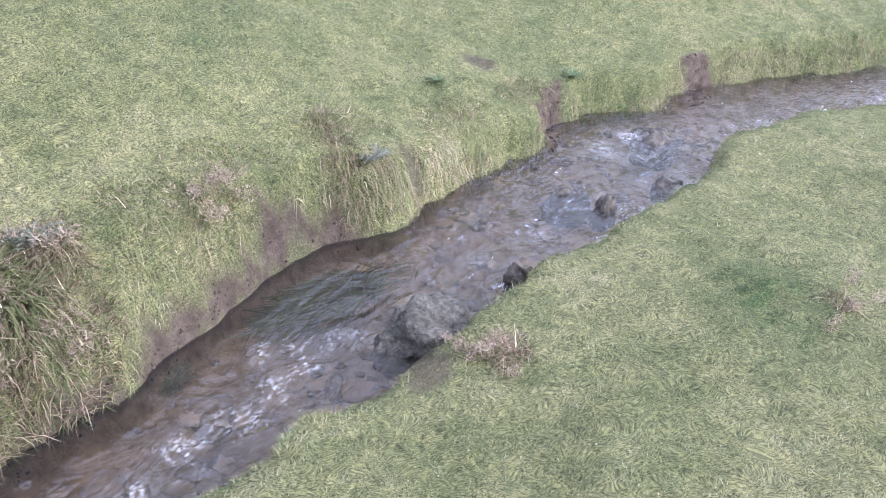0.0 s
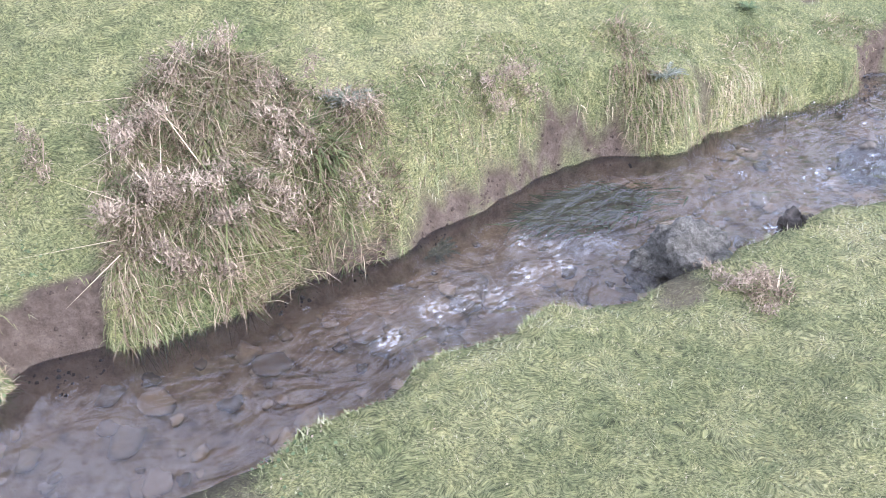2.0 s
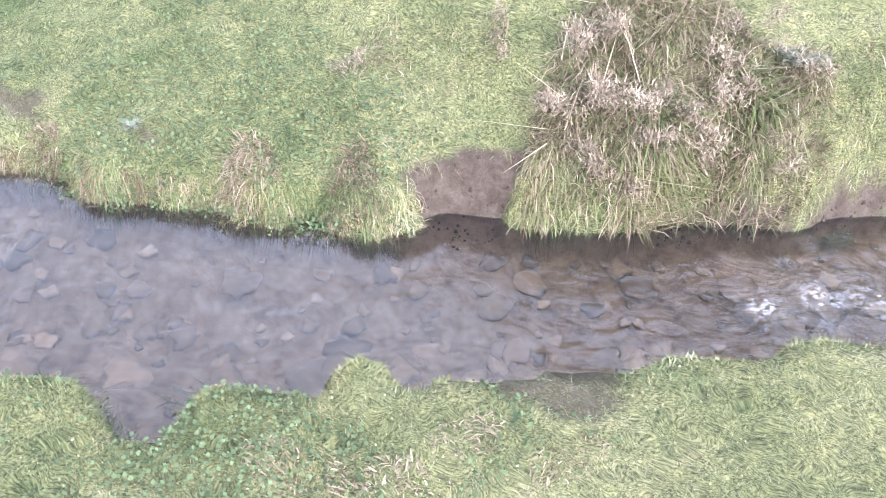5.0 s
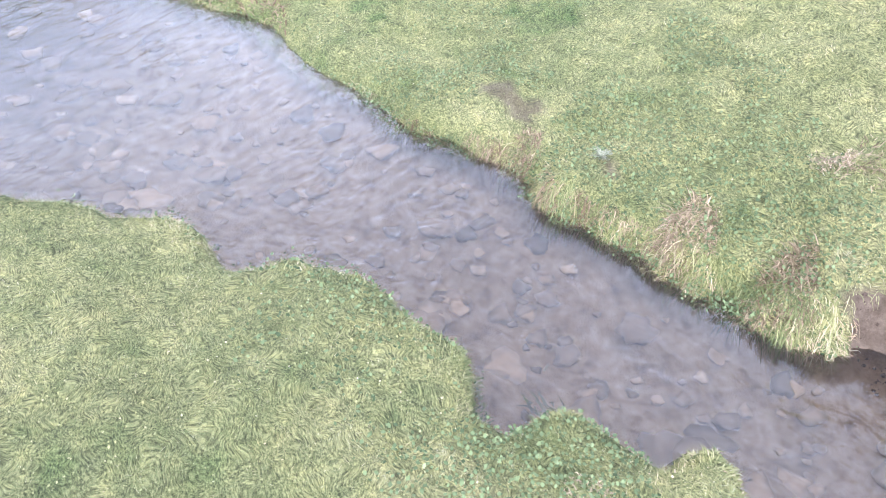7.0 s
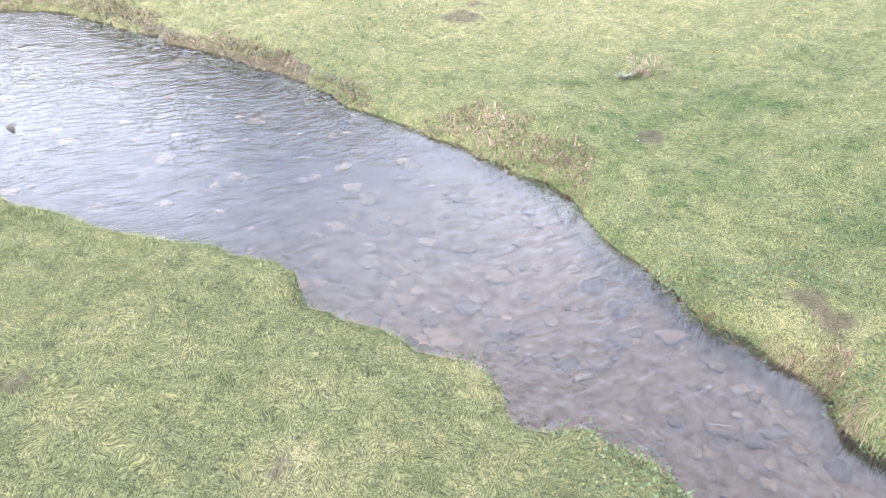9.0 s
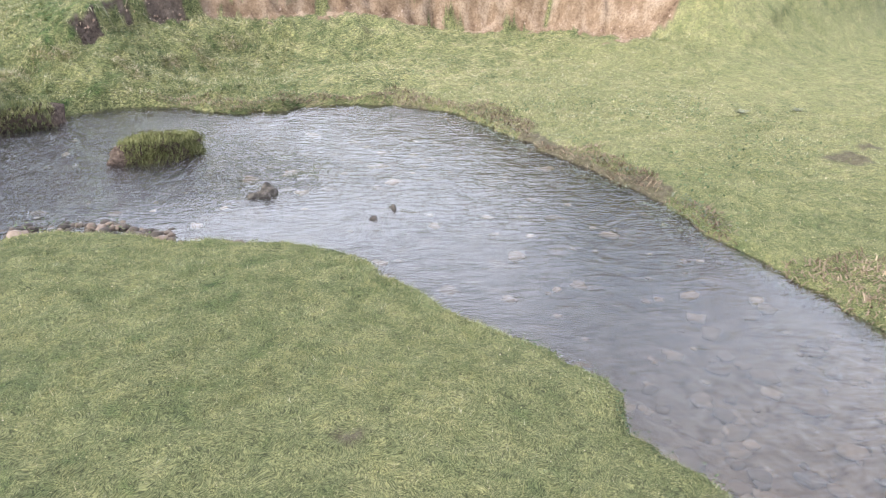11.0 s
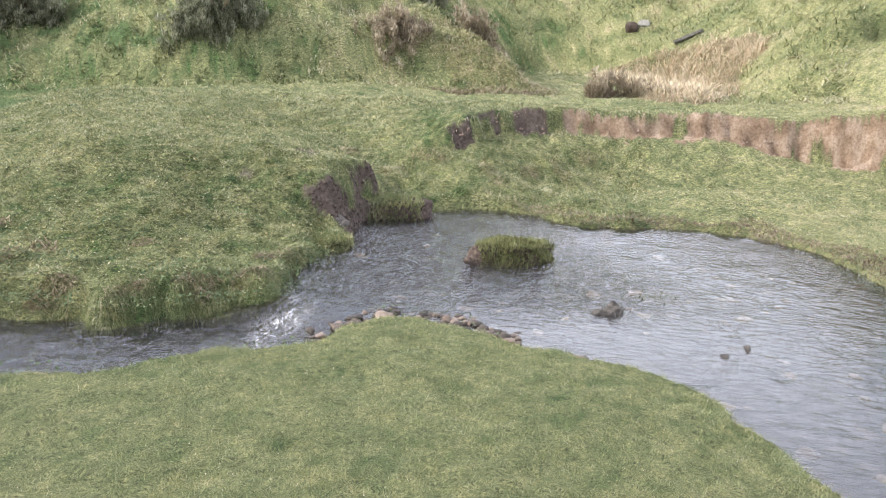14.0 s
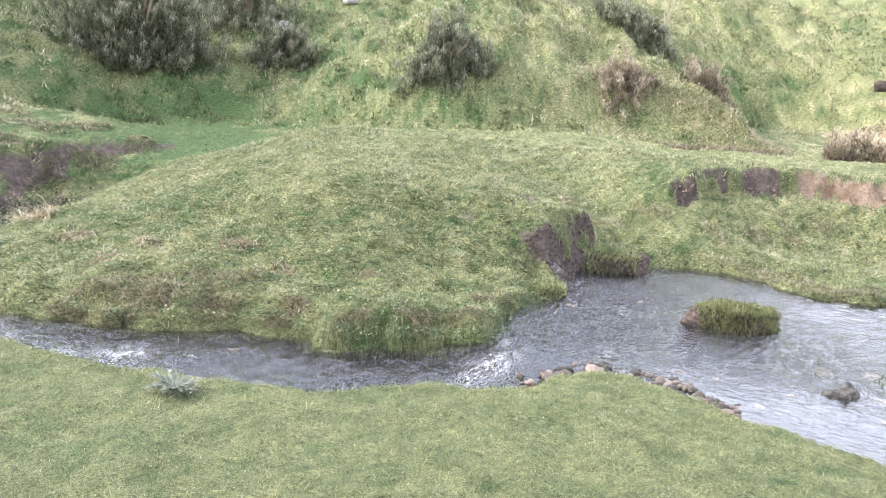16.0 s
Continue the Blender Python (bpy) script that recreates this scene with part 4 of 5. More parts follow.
def tussock(name, label, center, along, half, count, long, heading, seeds, seed, stalk=0.35, plume=0.04, broad=1.0, pale=0.0, dead=0.75, sprigs=0):
    """A heap of long bent grass with dry seed stalks. half: half its length and width, along: the angle of its length."""
    g = np.random.default_rng(seed)
    ob = tagged(new(name), label, "tussock")
    ob.location = (*center, float(at_ground("z", *center)))

    def spots(k):
        r, a = np.sqrt(g.random(k)), g.random(k) * 6.283
        u, w = r * np.cos(a) * half[0], r * np.sin(a) * half[1]
        x, y = center[0] + u * math.cos(along) - w * math.sin(along), center[1] + u * math.sin(along) + w * math.cos(along)
        land = at_ground("land", x, y)
        ok = land > 0.03
        x, y, r = x[ok], y[ok], r[ok]
        return np.stack([x, y, at_ground("z", x, y)], -1), 1 - r

    for what, mat, share, shift, said in (("green_foliage", mat_grass, 1.15 - dead, -0.12, "long dark green grass blades"), ("dead_foliage", mat_straw, dead, 0.0, "dry straw-coloured grass blades")):
        b, core = spots(int(count * share))
        k = len(b)
        clump = vnoise(b[:, 0] * 9, b[:, 1] * 9, seed)
        reach = 0.35 + 1.1 * vnoise(b[:, 0] * 11, b[:, 1] * 11, seed + 5)
        h = heading + (clump - 0.5) * 8.5 + 1.2 * g.standard_normal(k)
        v, f = arcs(b - ob.location, h, 0.35 + 0.7 * g.random(k), 0.35 + 0.75 * g.random(k), 0.35 + 0.8 * g.random(k),
                    long * reach * (0.45 + 0.75 * g.random(k)) * (0.6 + 0.5 * core), broad * (0.0018 + 0.0026 * g.random(k)))
        part(what, plant_mesh(what, v, f, 0.34 + pale + shift + 0.9 * (reach - 0.9) * 0.25 + 0.4 * (clump - 0.5) + 0.22 * g.standard_normal(k), 5, mat), ob, said)
    if sprigs:
        b, core = spots(sprigs)
        k = len(b)
        v, f = blades(b - ob.location + (0, 0, 0.03), g.random(k) * 6.283, np.radians(40 + 45 * g.random(k)), 0.12 + 0.2 * g.random(k), np.full(k, 0.004))
        part("twig_litter", plant_mesh("twig_litter", v, f, 0.75 + 0.15 * g.standard_normal(k), 3, mat_straw), ob, "thin bleached twigs")["kind"] = "stuff"
    if seeds:
        b, core = spots(seeds)
        k = len(b)
        h = heading + 1.0 * g.standard_normal(k)
        lean = np.radians(30 + 75 * g.random(k))
        ln = stalk * (0.7 + 0.6 * g.random(k))
        tips = b + np.stack([np.cos(h) * np.sin(lean), np.sin(h) * np.sin(lean), np.cos(lean)], -1) * ln[:, None]
        for i in np.flatnonzero(at_ground("land", tips[:, 0], tips[:, 1]) > -0.01):
            v, f = blades((b - ob.location)[i:i + 1], h[i:i + 1], lean[i:i + 1], ln[i:i + 1], np.full(1, 0.005))
            stem = part("seed_stalk", plant_mesh("seed_stalk", v, f, np.full(1, 0.4), 3, mat_straw), ob, "thin dry stalk")
            v, f = plumes(g, (b - ob.location)[i:i + 1], (tips - ob.location)[i:i + 1], 140, plume)
            part("seed_head", plant_mesh("seed_head", v, f, 0.45 + 0.3 * (g.random() - 0.5) + 0.25 * g.standard_normal(len(f)), 3, mat_seed), stem, "ragged brown seed head")["kind"] = "stuff"
    return ob


tussock("dead_grass_tussock", "large tussock of bent green and dead grass with brown seed heads", (-1.27, 1.52), 2.2, (0.5, 0.36), 30000, 0.135, -0.75, 95, 301, 0.19, 0.042, pale=0.0, dead=0.68, sprigs=90)
tussock("green_grass_tuft", "dark green broad grass blades among the dead tussock", (-1.14, 1.78), 2.2, (0.1, 0.08), 700, 0.19, 0.6, 0, 302, broad=2.0, pale=-0.1, dead=0.15)
tussock("green_grass_tuft", "bent green grass in the middle of the dead tussock", (-1.3, 1.5), 2.2, (0.16, 0.1), 1100, 0.19, -0.4, 0, 304, broad=1.7, pale=-0.02, dead=0.25)
tussock("dry_grass_tuft", "straw-coloured grass tuft on the edge of the bank", (-0.98, 1.86), 2.2, (0.24, 0.1), 2200, 0.12, -0.75, 0, 303)
tussock("dry_grass_tuft", "grey and straw grass tuft over an undercut", (-0.33, 2.83), 2.2, (0.22, 0.07), 1300, 0.09, -0.9, 0, 305)
tussock("dry_grass_tuft", "brown dead grass tuft trailing into the brook", (-1.97, 0.52), 2.5, (0.15, 0.08), 2200, 0.11, -0.9, 0, 307, pale=0.05, dead=0.9)
tussock("dry_grass_tuft", "brown dead grass trailing into the brook", (-1.74, 0.72), 2.3, (0.17, 0.07), 1500, 0.09, -2.3, 0, 308, pale=-0.08, dead=0.95)
tussock("dry_grass_tuft", "brown dead grass trailing into the brook", (-2.52, 0.1), 2.6, (0.12, 0.06), 800, 0.07, -2.0, 0, 310, pale=-0.08, dead=0.9)
for place, half, seed in (((-0.92, 2.18), (0.22, 0.12), 331), ((-0.72, 2.5), (0.24, 0.12), 333), ((-0.35, 3.0), (0.26, 0.1), 335), ((0.1, 3.45), (0.24, 0.1), 337), ((-1.9, 1.2), (0.2, 0.14), 339), ((0.45, 3.85), (0.2, 0.1), 341)):
    tussock("shaggy_grass", "shaggy green and straw grass on the slope of the bank", place, 0.85, half, 900, 0.06, -0.8, 0, seed, pale=0.08, dead=0.35)
for place, seed in (((-0.87, 0.23), 343), ((-0.93, 0.13), 345), ((-0.69, 0.53), 347), ((-1.08, 0.05), 349), ((-0.88, 0.41), 353)):
    tussock("bleached_tuft", "bleached dead grass tuft in the grazed turf", place, seed, (0.1, 0.06), 300, 0.04, seed, 0, seed, pale=0.1, dead=0.7)
tussock("dead_thistle", "dry pinkish dead thistle on the bank", (-0.75, 2.35), 1.2, (0.05, 0.05), 60, 0.08, -1.2, 12, 309, 0.15, 0.035)
tussock("dead_thistle", "pale dead thistle lying in the grass", (0.25, 1.92), 1.2, (0.06, 0.09), 500, 0.1, -1.9, 10, 311, 0.1, 0.03)
tussock("dead_thistle", "brown dry thistle stalks in the pasture", (1.38, 2.2), 1.2, (0.07, 0.05), 120, 0.1, -1.2, 4, 313, 0.12, 0.03)
tussock("dead_thistle", "flattened dry stalks on the grass slope", (-2.08, 1.06), 1.9, (0.14, 0.06), 200, 0.07, 2.9, 2, 315, 0.1, 0.03)
tussock("dead_thistle", "small dry thistle head behind the tussock", (-1.85, 1.4), 1.2, (0.03, 0.03), 50, 0.08, -1.2, 3, 317, 0.14, 0.03)


# ---- rosettes of silvery thistle leaves ----
def rosette(label, place, radius, leaves, seed, mat=None):
    radius, leaves = radius * 0.62, leaves * 2
    g = np.random.default_rng(seed)
    ob = tagged(new("thistle_rosette"), label, "thistle")
    z = float(at_ground("z", *place))
    ob.location = (*place, z)
    k = leaves * 9
    leaf = np.repeat(np.arange(leaves), 9)
    head = leaf * 6.283 / leaves + 0.25 * g.standard_normal(leaves)[leaf]
    t = np.tile(np.arange(9) / 9, leaves)
    ln = radius * (0.7 + 0.5 * g.random(leaves))[leaf]
    rise = (0.25 + 0.7 * g.random(leaves))[leaf]
    base = np.stack([np.cos(head) * ln * t, np.sin(head) * ln * t, ln * (rise * t - rise * 0.7 * t * t) + 0.01], -1)
    v1, f1 = blades(base, head + 0.6, np.radians(50 + 40 * g.random(k)), ln * 0.34 * (1.1 - 0.7 * t), ln * 0.09)
    v2, f2 = blades(base, head - 0.6, np.radians(50 + 40 * g.random(k)), ln * 0.34 * (1.1 - 0.7 * t), ln * 0.09)
    v, f = np.vstack([v1, v2]), np.vstack([f1, f2 + len(v1)])
    part("foliage", plant_mesh("foliage", v, f, 0.5 + 0.22 * g.standard_normal(len(f)), 3, mat or mat_silver), ob)
    return ob


rosette("grey-green thistle rosette on the edge of the bank", (0.41, -4.62), 0.2, 22, 401)
rosette("silvery thistle leaves on the slope of the bank", (-0.78, 1.94), 0.12, 16, 403)
rosette("silvery thistle leaves beside the tussock", (-1.12, 1.98), 0.13, 16, 405)
rosette("grey thistle leaves above the undercut bank", (-0.22, 2.86), 0.12, 14, 407)
rosette("grey-green thistle beside the bare scar", (0.72, 4.1), 0.12, 12, 409, mat_weed)
rosette("dark thistle leaves on the grassy slope", (0.02, 3.62), 0.09, 12, 411, mat_weed)
rosette("grey thistle leaves round a dead thistle", (-4.86, -0.72), 0.12, 12, 416)
rosette("grey thistle leaves in the meadow", (-6.9, -3.03), 0.11, 9, 418)
rosette("grey thistle leaves in the meadow", (-7.3, -2.7), 0.1, 9, 420)
rosette("small silvery weed in the grass", (-2.36, 0.34), 0.06, 12, 413)
for place, reach, seed in (((0.19, -7.06), 0.14, 415), ((0.85, -7.22), 0.16, 417), ((1.11, -6.91), 0.14, 419), ((1.43, -7.58), 0.17, 421), ((-0.14, -6.65), 0.12, 423), ((-3.05, -8.7), 0.16, 425), ((-0.75, -6.5), 0.1, 427)):
    tussock("weed_tuft", "greyish withered weed growing on the mound", place, seed, (reach, reach * 0.6), 380, 0.11, seed, 0, seed, broad=2.2, pale=0.12)
for place, reach, seed in (((-1.55, -6.2), 0.16, 431), ((-1.3, -5.85), 0.14, 433), ((-0.95, -5.85), 0.16, 435), ((-0.55, -5.85), 0.15, 437), ((-0.15, -6.1), 0.14, 439), ((0.3, -6.2), 0.16, 441), ((0.75, -6.25), 0.15, 443), ((1.2, -6.4), 0.16, 445)):
    tussock("grass_tuft", "shaggy green and brown grass at the foot of the mound", place, 0.1, (reach, reach * 0.5), 900, 0.075, 1.5, 0, seed, broad=1.6, pale=-0.02)
for place, reach, seed in (((2.35, -10.75), 0.35, 451), ((1.95, -11.35), 0.35, 453), ((2.9, -11.0), 0.4, 455), ((1.5, -11.95), 0.3, 457), ((2.7, -11.8), 0.45, 459), ((3.2, -12.4), 0.5, 461), ((2.2, -12.4), 0.4, 463)):
    tussock("grass_tuft", "rough olive grass on the bank of the gully", place, seed, (reach, reach * 0.6), 900, 0.13, seed, 0, seed, broad=2.6, pale=0.04, dead=0.5)
tussock("dead_thistle", "pale dead thistle standing in grey leaves on the meadow", (-4.95, -0.62), 0.4, (0.06, 0.05), 120, 0.1, 1.0, 7, 471, 0.16, 0.035)
for place, reach, seed in (((-5.15, -7.9), 0.2, 473), ((-4.75, -7.95), 0.16, 475), ((-5.6, -8.1), 0.18, 477), ((-4.2, -7.8), 0.2, 479), ((-3.4, -8.25), 0.25, 481), ((-3.75, -8.3), 0.22, 483)):
    tussock("weed_tuft", "grey-green weeds below the broken edge of the terrace", place, seed, (reach, reach * 0.5), 420, 0.1, seed, 0, seed, broad=1.8, pale=0.3, dead=0.4)
tussock("flattened_grass", "brown flattened dead grass on the foot of the mound", (0.65, -6.42), 0.15, (0.7, 0.22), 5200, 0.075, 1.6, 0, 485, broad=1.6, pale=-0.04, dead=0.8)
tussock("straw_tussocks", "coarse straw and olive grass on the face of the spur", (-7.0, -12.5), 2.4, (1.1, 0.5), 5200, 0.17, 0.8, 0, 487, broad=2.4, pale=0.36, dead=0.55)
tussock("dead_bush", "pale leafless dead bush at the end of the mound", (1.92, -8.4), 0.3, (0.18, 0.12), 500, 0.3, 1.2, 3, 429, 0.3, broad=2, pale=0.4)


# ---- stones ----
mat_stone, n, l = material("wet_stone")
sc = ramp(n, noise_tex(n, l, 26, 6, 0.7), l, [(0.3, (0.025, 0.021, 0.018)), (0.5, (0.075, 0.066, 0.057)), (0.7, (0.17, 0.15, 0.13))])
surface(n, l, sc, 0.55, noise_tex(n, l, 60, 5, 0.7), 0.6, 0.01)
mat_clod, n, l = material("mud_clod")
sc = ramp(n, noise_tex(n, l, 55, 8, 0.75), l, [(0.34, (0.07, 0.065, 0.056)), (0.5, (0.17, 0.163, 0.142)), (0.66, (0.31, 0.3, 0.27))])
surface(n, l, sc, 0.85, noise_tex(n, l, 60, 8, 0.8), 1.0, 0.04)
mat_pebble, n, l = material("pebbles")
info = n.new("ShaderNodeObjectInfo")
pc = ramp(n, info.outputs["Random"], l, [(0.0, (0.045, 0.038, 0.032)), (0.5, (0.105, 0.085, 0.07)), (0.85, (0.17, 0.13, 0.1)), (1.0, (0.28, 0.22, 0.18))])
pc = mixed(n, l, 0.5, pc, ramp(n, noise_tex(n, l, 40, 5), l, [(0.3, (0.35,) * 3), (0.7, (1,) * 3)]), "MULTIPLY")
surface(n, l, pc, 0.5, noise_tex(n, l, 70, 4), 0.4, 0.006)
mat_soil, n, l = material("crumbled_soil")
cc = ramp(n, noise_tex(n, l, 40, 5), l, [(0.3, (0.022, 0.016, 0.013)), (0.5, (0.06, 0.044, 0.035)), (0.7, (0.11, 0.085, 0.07))])
surface(n, l, cc, 0.95)
mat_red, n, l = material("crumbled_red_subsoil")
cc = ramp(n, noise_tex(n, l, 30, 5), l, [(0.3, (0.15, 0.1, 0.075)), (0.5, (0.3, 0.215, 0.165)), (0.7, (0.48, 0.39, 0.32))])
surface(n, l, cc, 0.95)
mat_pale, n, l = material("pale_stone")
pc = ramp(n, noise_tex(n, l, 14, 6, 0.7), l, [(0.3, (0.2, 0.19, 0.17)), (0.7, (0.42, 0.41, 0.38))])
surface(n, l, pc, 0.8, noise_tex(n, l, 30, 4), 0.5, 0.02)


def rock_mesh(name, seed, mat, size=(1, 1, 1), lumps=0.35, level=3, facet=0.0):
    bm = bmesh.new()
    bmesh.ops.create_icosphere(bm, subdivisions=level, radius=0.5)
    shift = Vector((seed * 3.1, seed * 1.7, seed * 0.9))
    for v in bm.verts:
        d = v.co.normalized()
        k = 1 + lumps * noise.noise(d * 1.3 + shift) + lumps * 0.5 * noise.noise(d * 3.1 + shift) + lumps * 0.25 * noise.noise(d * 7 + shift)
        c = noise.cell(d * 2.1 + shift) * facet
        v.co = d * 0.5 * (k + c)
        v.co = Vector((v.co.x * size[0], v.co.y * size[1], v.co.z * size[2]))
    me = bpy.data.meshes.new(name)
    bm.to_mesh(me)
    bm.free()
    me.materials.append(mat)
    me.shade_smooth()
    return me


def rock(name, label, place, size, turn, mesh, category="stone", group="", sink=0.3, z=None):
    ob = tagged(new(name, mesh), label, category, group)
    low = float(at_ground("z", *place[:2])) if z is None else z
    ob.matrix_world = pose(place[0], place[1], low + size[2] * (0.5 - sink), 0, 0, turn) @ Matrix.Diagonal((*size, 1))
    return ob


clod = rock_mesh("clod", 1, mat_clod, lumps=0.38, level=5, facet=0.03)
boulder = [rock_mesh("boulder", k, mat_stone, lumps=0.5, level=4) for k in (2, 3, 4)]
rock("mud_boulder", "lumpy grey mud-covered boulder in the brook beside the bank", (0.01, 2.15), (0.31, 0.24, 0.26), 20, clod, sink=0.2)
rock("dark_rock", "dark wet jagged rock at the edge of the brook", (1.1, 3.32), (0.13, 0.14, 0.14), 0, boulder[0], sink=0.2)
rock("dark_rock", "small dark rock standing in the current", (0.77, 3.1), (0.12, 0.09, 0.2), 40, boulder[1], sink=0.2)
rock("dark_rock", "dark rounded rock with water pouring over it", (1.15, 3.86), (0.3, 0.24, 0.2), 70, boulder[2], sink=0.2)
rock("dark_rock", "dark stone against the grassy bank", (0.35, 2.5), (0.1, 0.07, 0.16), 10, boulder[0], sink=0.2)
rock("dark_rock", "dark stone under the shallow rapid", (0.62, 3.22), (0.2, 0.14, 0.2), 10, boulder[1], sink=0.2)
rock("flat_rock", "dark flat rock in the pool", (-3.06, -4.6), (0.28, 0.2, 0.17), 15, boulder[2], sink=0.2)
rock("upright_slab", "brown slab of stone leaning in the pool", (-3.22, -4.68), (0.22, 0.09, 0.27), -25, boulder[1], sink=0.15)
rock("dark_rock", "small dark stone breaking the surface of the pool", (-3.37, -3.89), (0.15, 0.11, 0.205), 0, boulder[0], sink=0.15)
rock("dark_rock", "small dark stone breaking the surface of the pool", (-3.62, -3.89), (0.13, 0.1, 0.205), 60, boulder[1], sink=0.15)
rock("dark_rock", "wet stone lodged below the bare bank", (-2.3, -6.98), (0.3, 0.16, 0.16), 70, boulder[2], sink=0.1, z=-0.16)
rock("pale_rock", "white limestone rock on the hillside", (-0.46, -17.9), (0.3, 0.22, 0.3), 0, rock_mesh("pale", 6, mat_pale, level=3), sink=0.1)
rock("pale_rock", "white limestone rock high on the hillside", (-1.79, -18.6), (0.3, 0.2, 0.16), 0, rock_mesh("pale", 8, mat_pale, level=3), sink=0.1)

mat_bed, n, l = material("bed_stones")
info = n.new("ShaderNodeObjectInfo")
pc = ramp(n, info.outputs["Random"], l, [(0.0, (0.17, 0.14, 0.11)), (0.5, (0.3, 0.24, 0.18)), (1.0, (0.5, 0.41, 0.31))])
pc = mixed(n, l, 0.5, pc, ramp(n, noise_tex(n, l, 40, 5), l, [(0.3, (0.4,) * 3), (0.7, (1,) * 3)]), "MULTIPLY")
surface(n, l, pc, 0.6, noise_tex(n, l, 70, 4), 0.4, 0.006)
bed_meshes = [rock_mesh("bed_stone", k, mat_bed, (1, 1, 0.75), 0.8, 2) for k in range(11, 16)]
pebbles = [rock_mesh("pebble", k, mat_pebble, (1, 1, 0.75), 0.8, 2) for k in range(11, 16)]
g = np.random.default_rng(501)
edge_len = np.r_[0, np.cumsum(np.hypot(*np.diff(NEAR[:, :2], axis=0).T))]


def near_at(x, y):
    return edge_len[np.argmin(np.hypot(NEAR[:, 0] - x, NEAR[:, 1] - y))]


def shore(count, a, b, spread, lo, hi, label, out=0.0):
    """Pebbles along a stretch of the inner bank; out: how far into the water their line lies."""
    for _ in range(count):
        s = near_at(*a) + (near_at(*b) - near_at(*a)) * g.random()
        x, y = np.interp(s, edge_len, NEAR[:, 0]) + spread * g.standard_normal() - out * 0.6, np.interp(s, edge_len, NEAR[:, 1]) + spread * g.standard_normal() - out * 0.8
        d = lo + (hi - lo) * g.random() ** 2
        z = max(float(at_ground("z", x, y)), -0.165)
        rock("pebble", label, (x, y), (d * (0.9 + 0.5 * g.random()), d, d * (0.7 + 0.4 * g.random())), 360 * g.random(), pebbles[int(g.integers(5))], "pebble", "pebbles along the shore", 0.25, z)


shore(95, (-1.45, -4.96), (-2.42, -4.43), 0.04, 0.025, 0.07, "grey and brown pebble on the muddy shore")
shore(110, (-1.5, -4.98), (-2.42, -4.43), 0.035, 0.025, 0.06, "grey and brown pebble on the muddy shore", 0.09)
shore(14, (-2.45, -4.4), (-2.75, -3.95), 0.03, 0.03, 0.07, "grey and brown pebble on the muddy shore")
shore(5, (-2.83, -3.5), (-2.83, -3.35), 0.025, 0.04, 0.08, "dark pebble at the edge of the grass")
shore(3, (-2.6, -2.15), (-2.66, -2.4), 0.02, 0.03, 0.06, "dark pebble at the edge of the grass")

# stones lying on the bed
bed = []
for _ in range(300):
    for _try in range(20):
        x, y = -6 + 7.6 * g.random(), -7.2 + 11.4 * g.random()
        if at_ground("land", x, y) < -0.05 and g.random() < 0.12 + 0.88 * smooth(-2.8, -0.8, y):
            break
    else:
        continue
    d = 0.03 + 0.08 * g.random() ** 2.5
    rock("bed_stone", "rounded stone lying on the bed of the brook", (x, y), (d * 1.3, d, min(d * 0.6, 0.06)), 360 * g.random(), bed_meshes[int(g.integers(5))], "stone", "stones on the bed", 0.3)

# gravel and cobbles of the bed, beyond counting
mat_gravel, n, l = material("wet_gravel")
isle = n.new("ShaderNodeNewGeometry")
gc = ramp(n, isle.outputs["Random Per Island"], l, [(0.0, (0.12, 0.1, 0.08)), (0.35, (0.2, 0.165, 0.125)), (0.6, (0.34, 0.27, 0.19)), (0.85, (0.42, 0.35, 0.265)), (1.0, (0.58, 0.5, 0.4))])
gc = mixed(n, l, 0.6, gc, ramp(n, noise_tex(n, l, 50, 5), l, [(0.3, (0.4,) * 3), (0.7, (1,) * 3)]), "MULTIPLY")
surface(n, l, gc, 0.6)
base_co = np.array([v.co for v in pebbles[0].vertices])
base_f = np.array([p.vertices[:] for p in pebbles[0].polygons])
count = 5200
x, y = -5.6 + 7.6 * g.random(count), -6.2 + 10.4 * g.random(count)
ok = (at_ground("land", x, y) < -0.03) & (g.random(count) < 0.06 + 0.94 * smooth(-2.8, -0.8, y))
x, y = x[ok], y[ok]
k = len(x)
d = 0.02 + 0.075 * g.random(k) ** 2.0
a = g.random(k) * 6.283
co = base_co[None] * np.stack([d * (1 + 0.6 * g.random(k)), d, np.minimum(d * 0.6, 0.05)], -1)[:, None]
co = np.stack([co[..., 0] * np.cos(a)[:, None] - co[..., 1] * np.sin(a)[:, None], co[..., 0] * np.sin(a)[:, None] + co[..., 1] * np.cos(a)[:, None], co[..., 2]], -1)
co = co + np.stack([x, y, at_ground("z", x, y) + 0.004], -1)[:, None]
me = mesh_from("bed_gravel", co.reshape(-1, 3), (np.arange(k)[:, None, None] * len(base_co) + base_f).reshape(-1, 3), mat_gravel)
me.shade_smooth()
stuff("bed_gravel", me, "grey and tan cobbles covering the bed of the brook", "gravel")

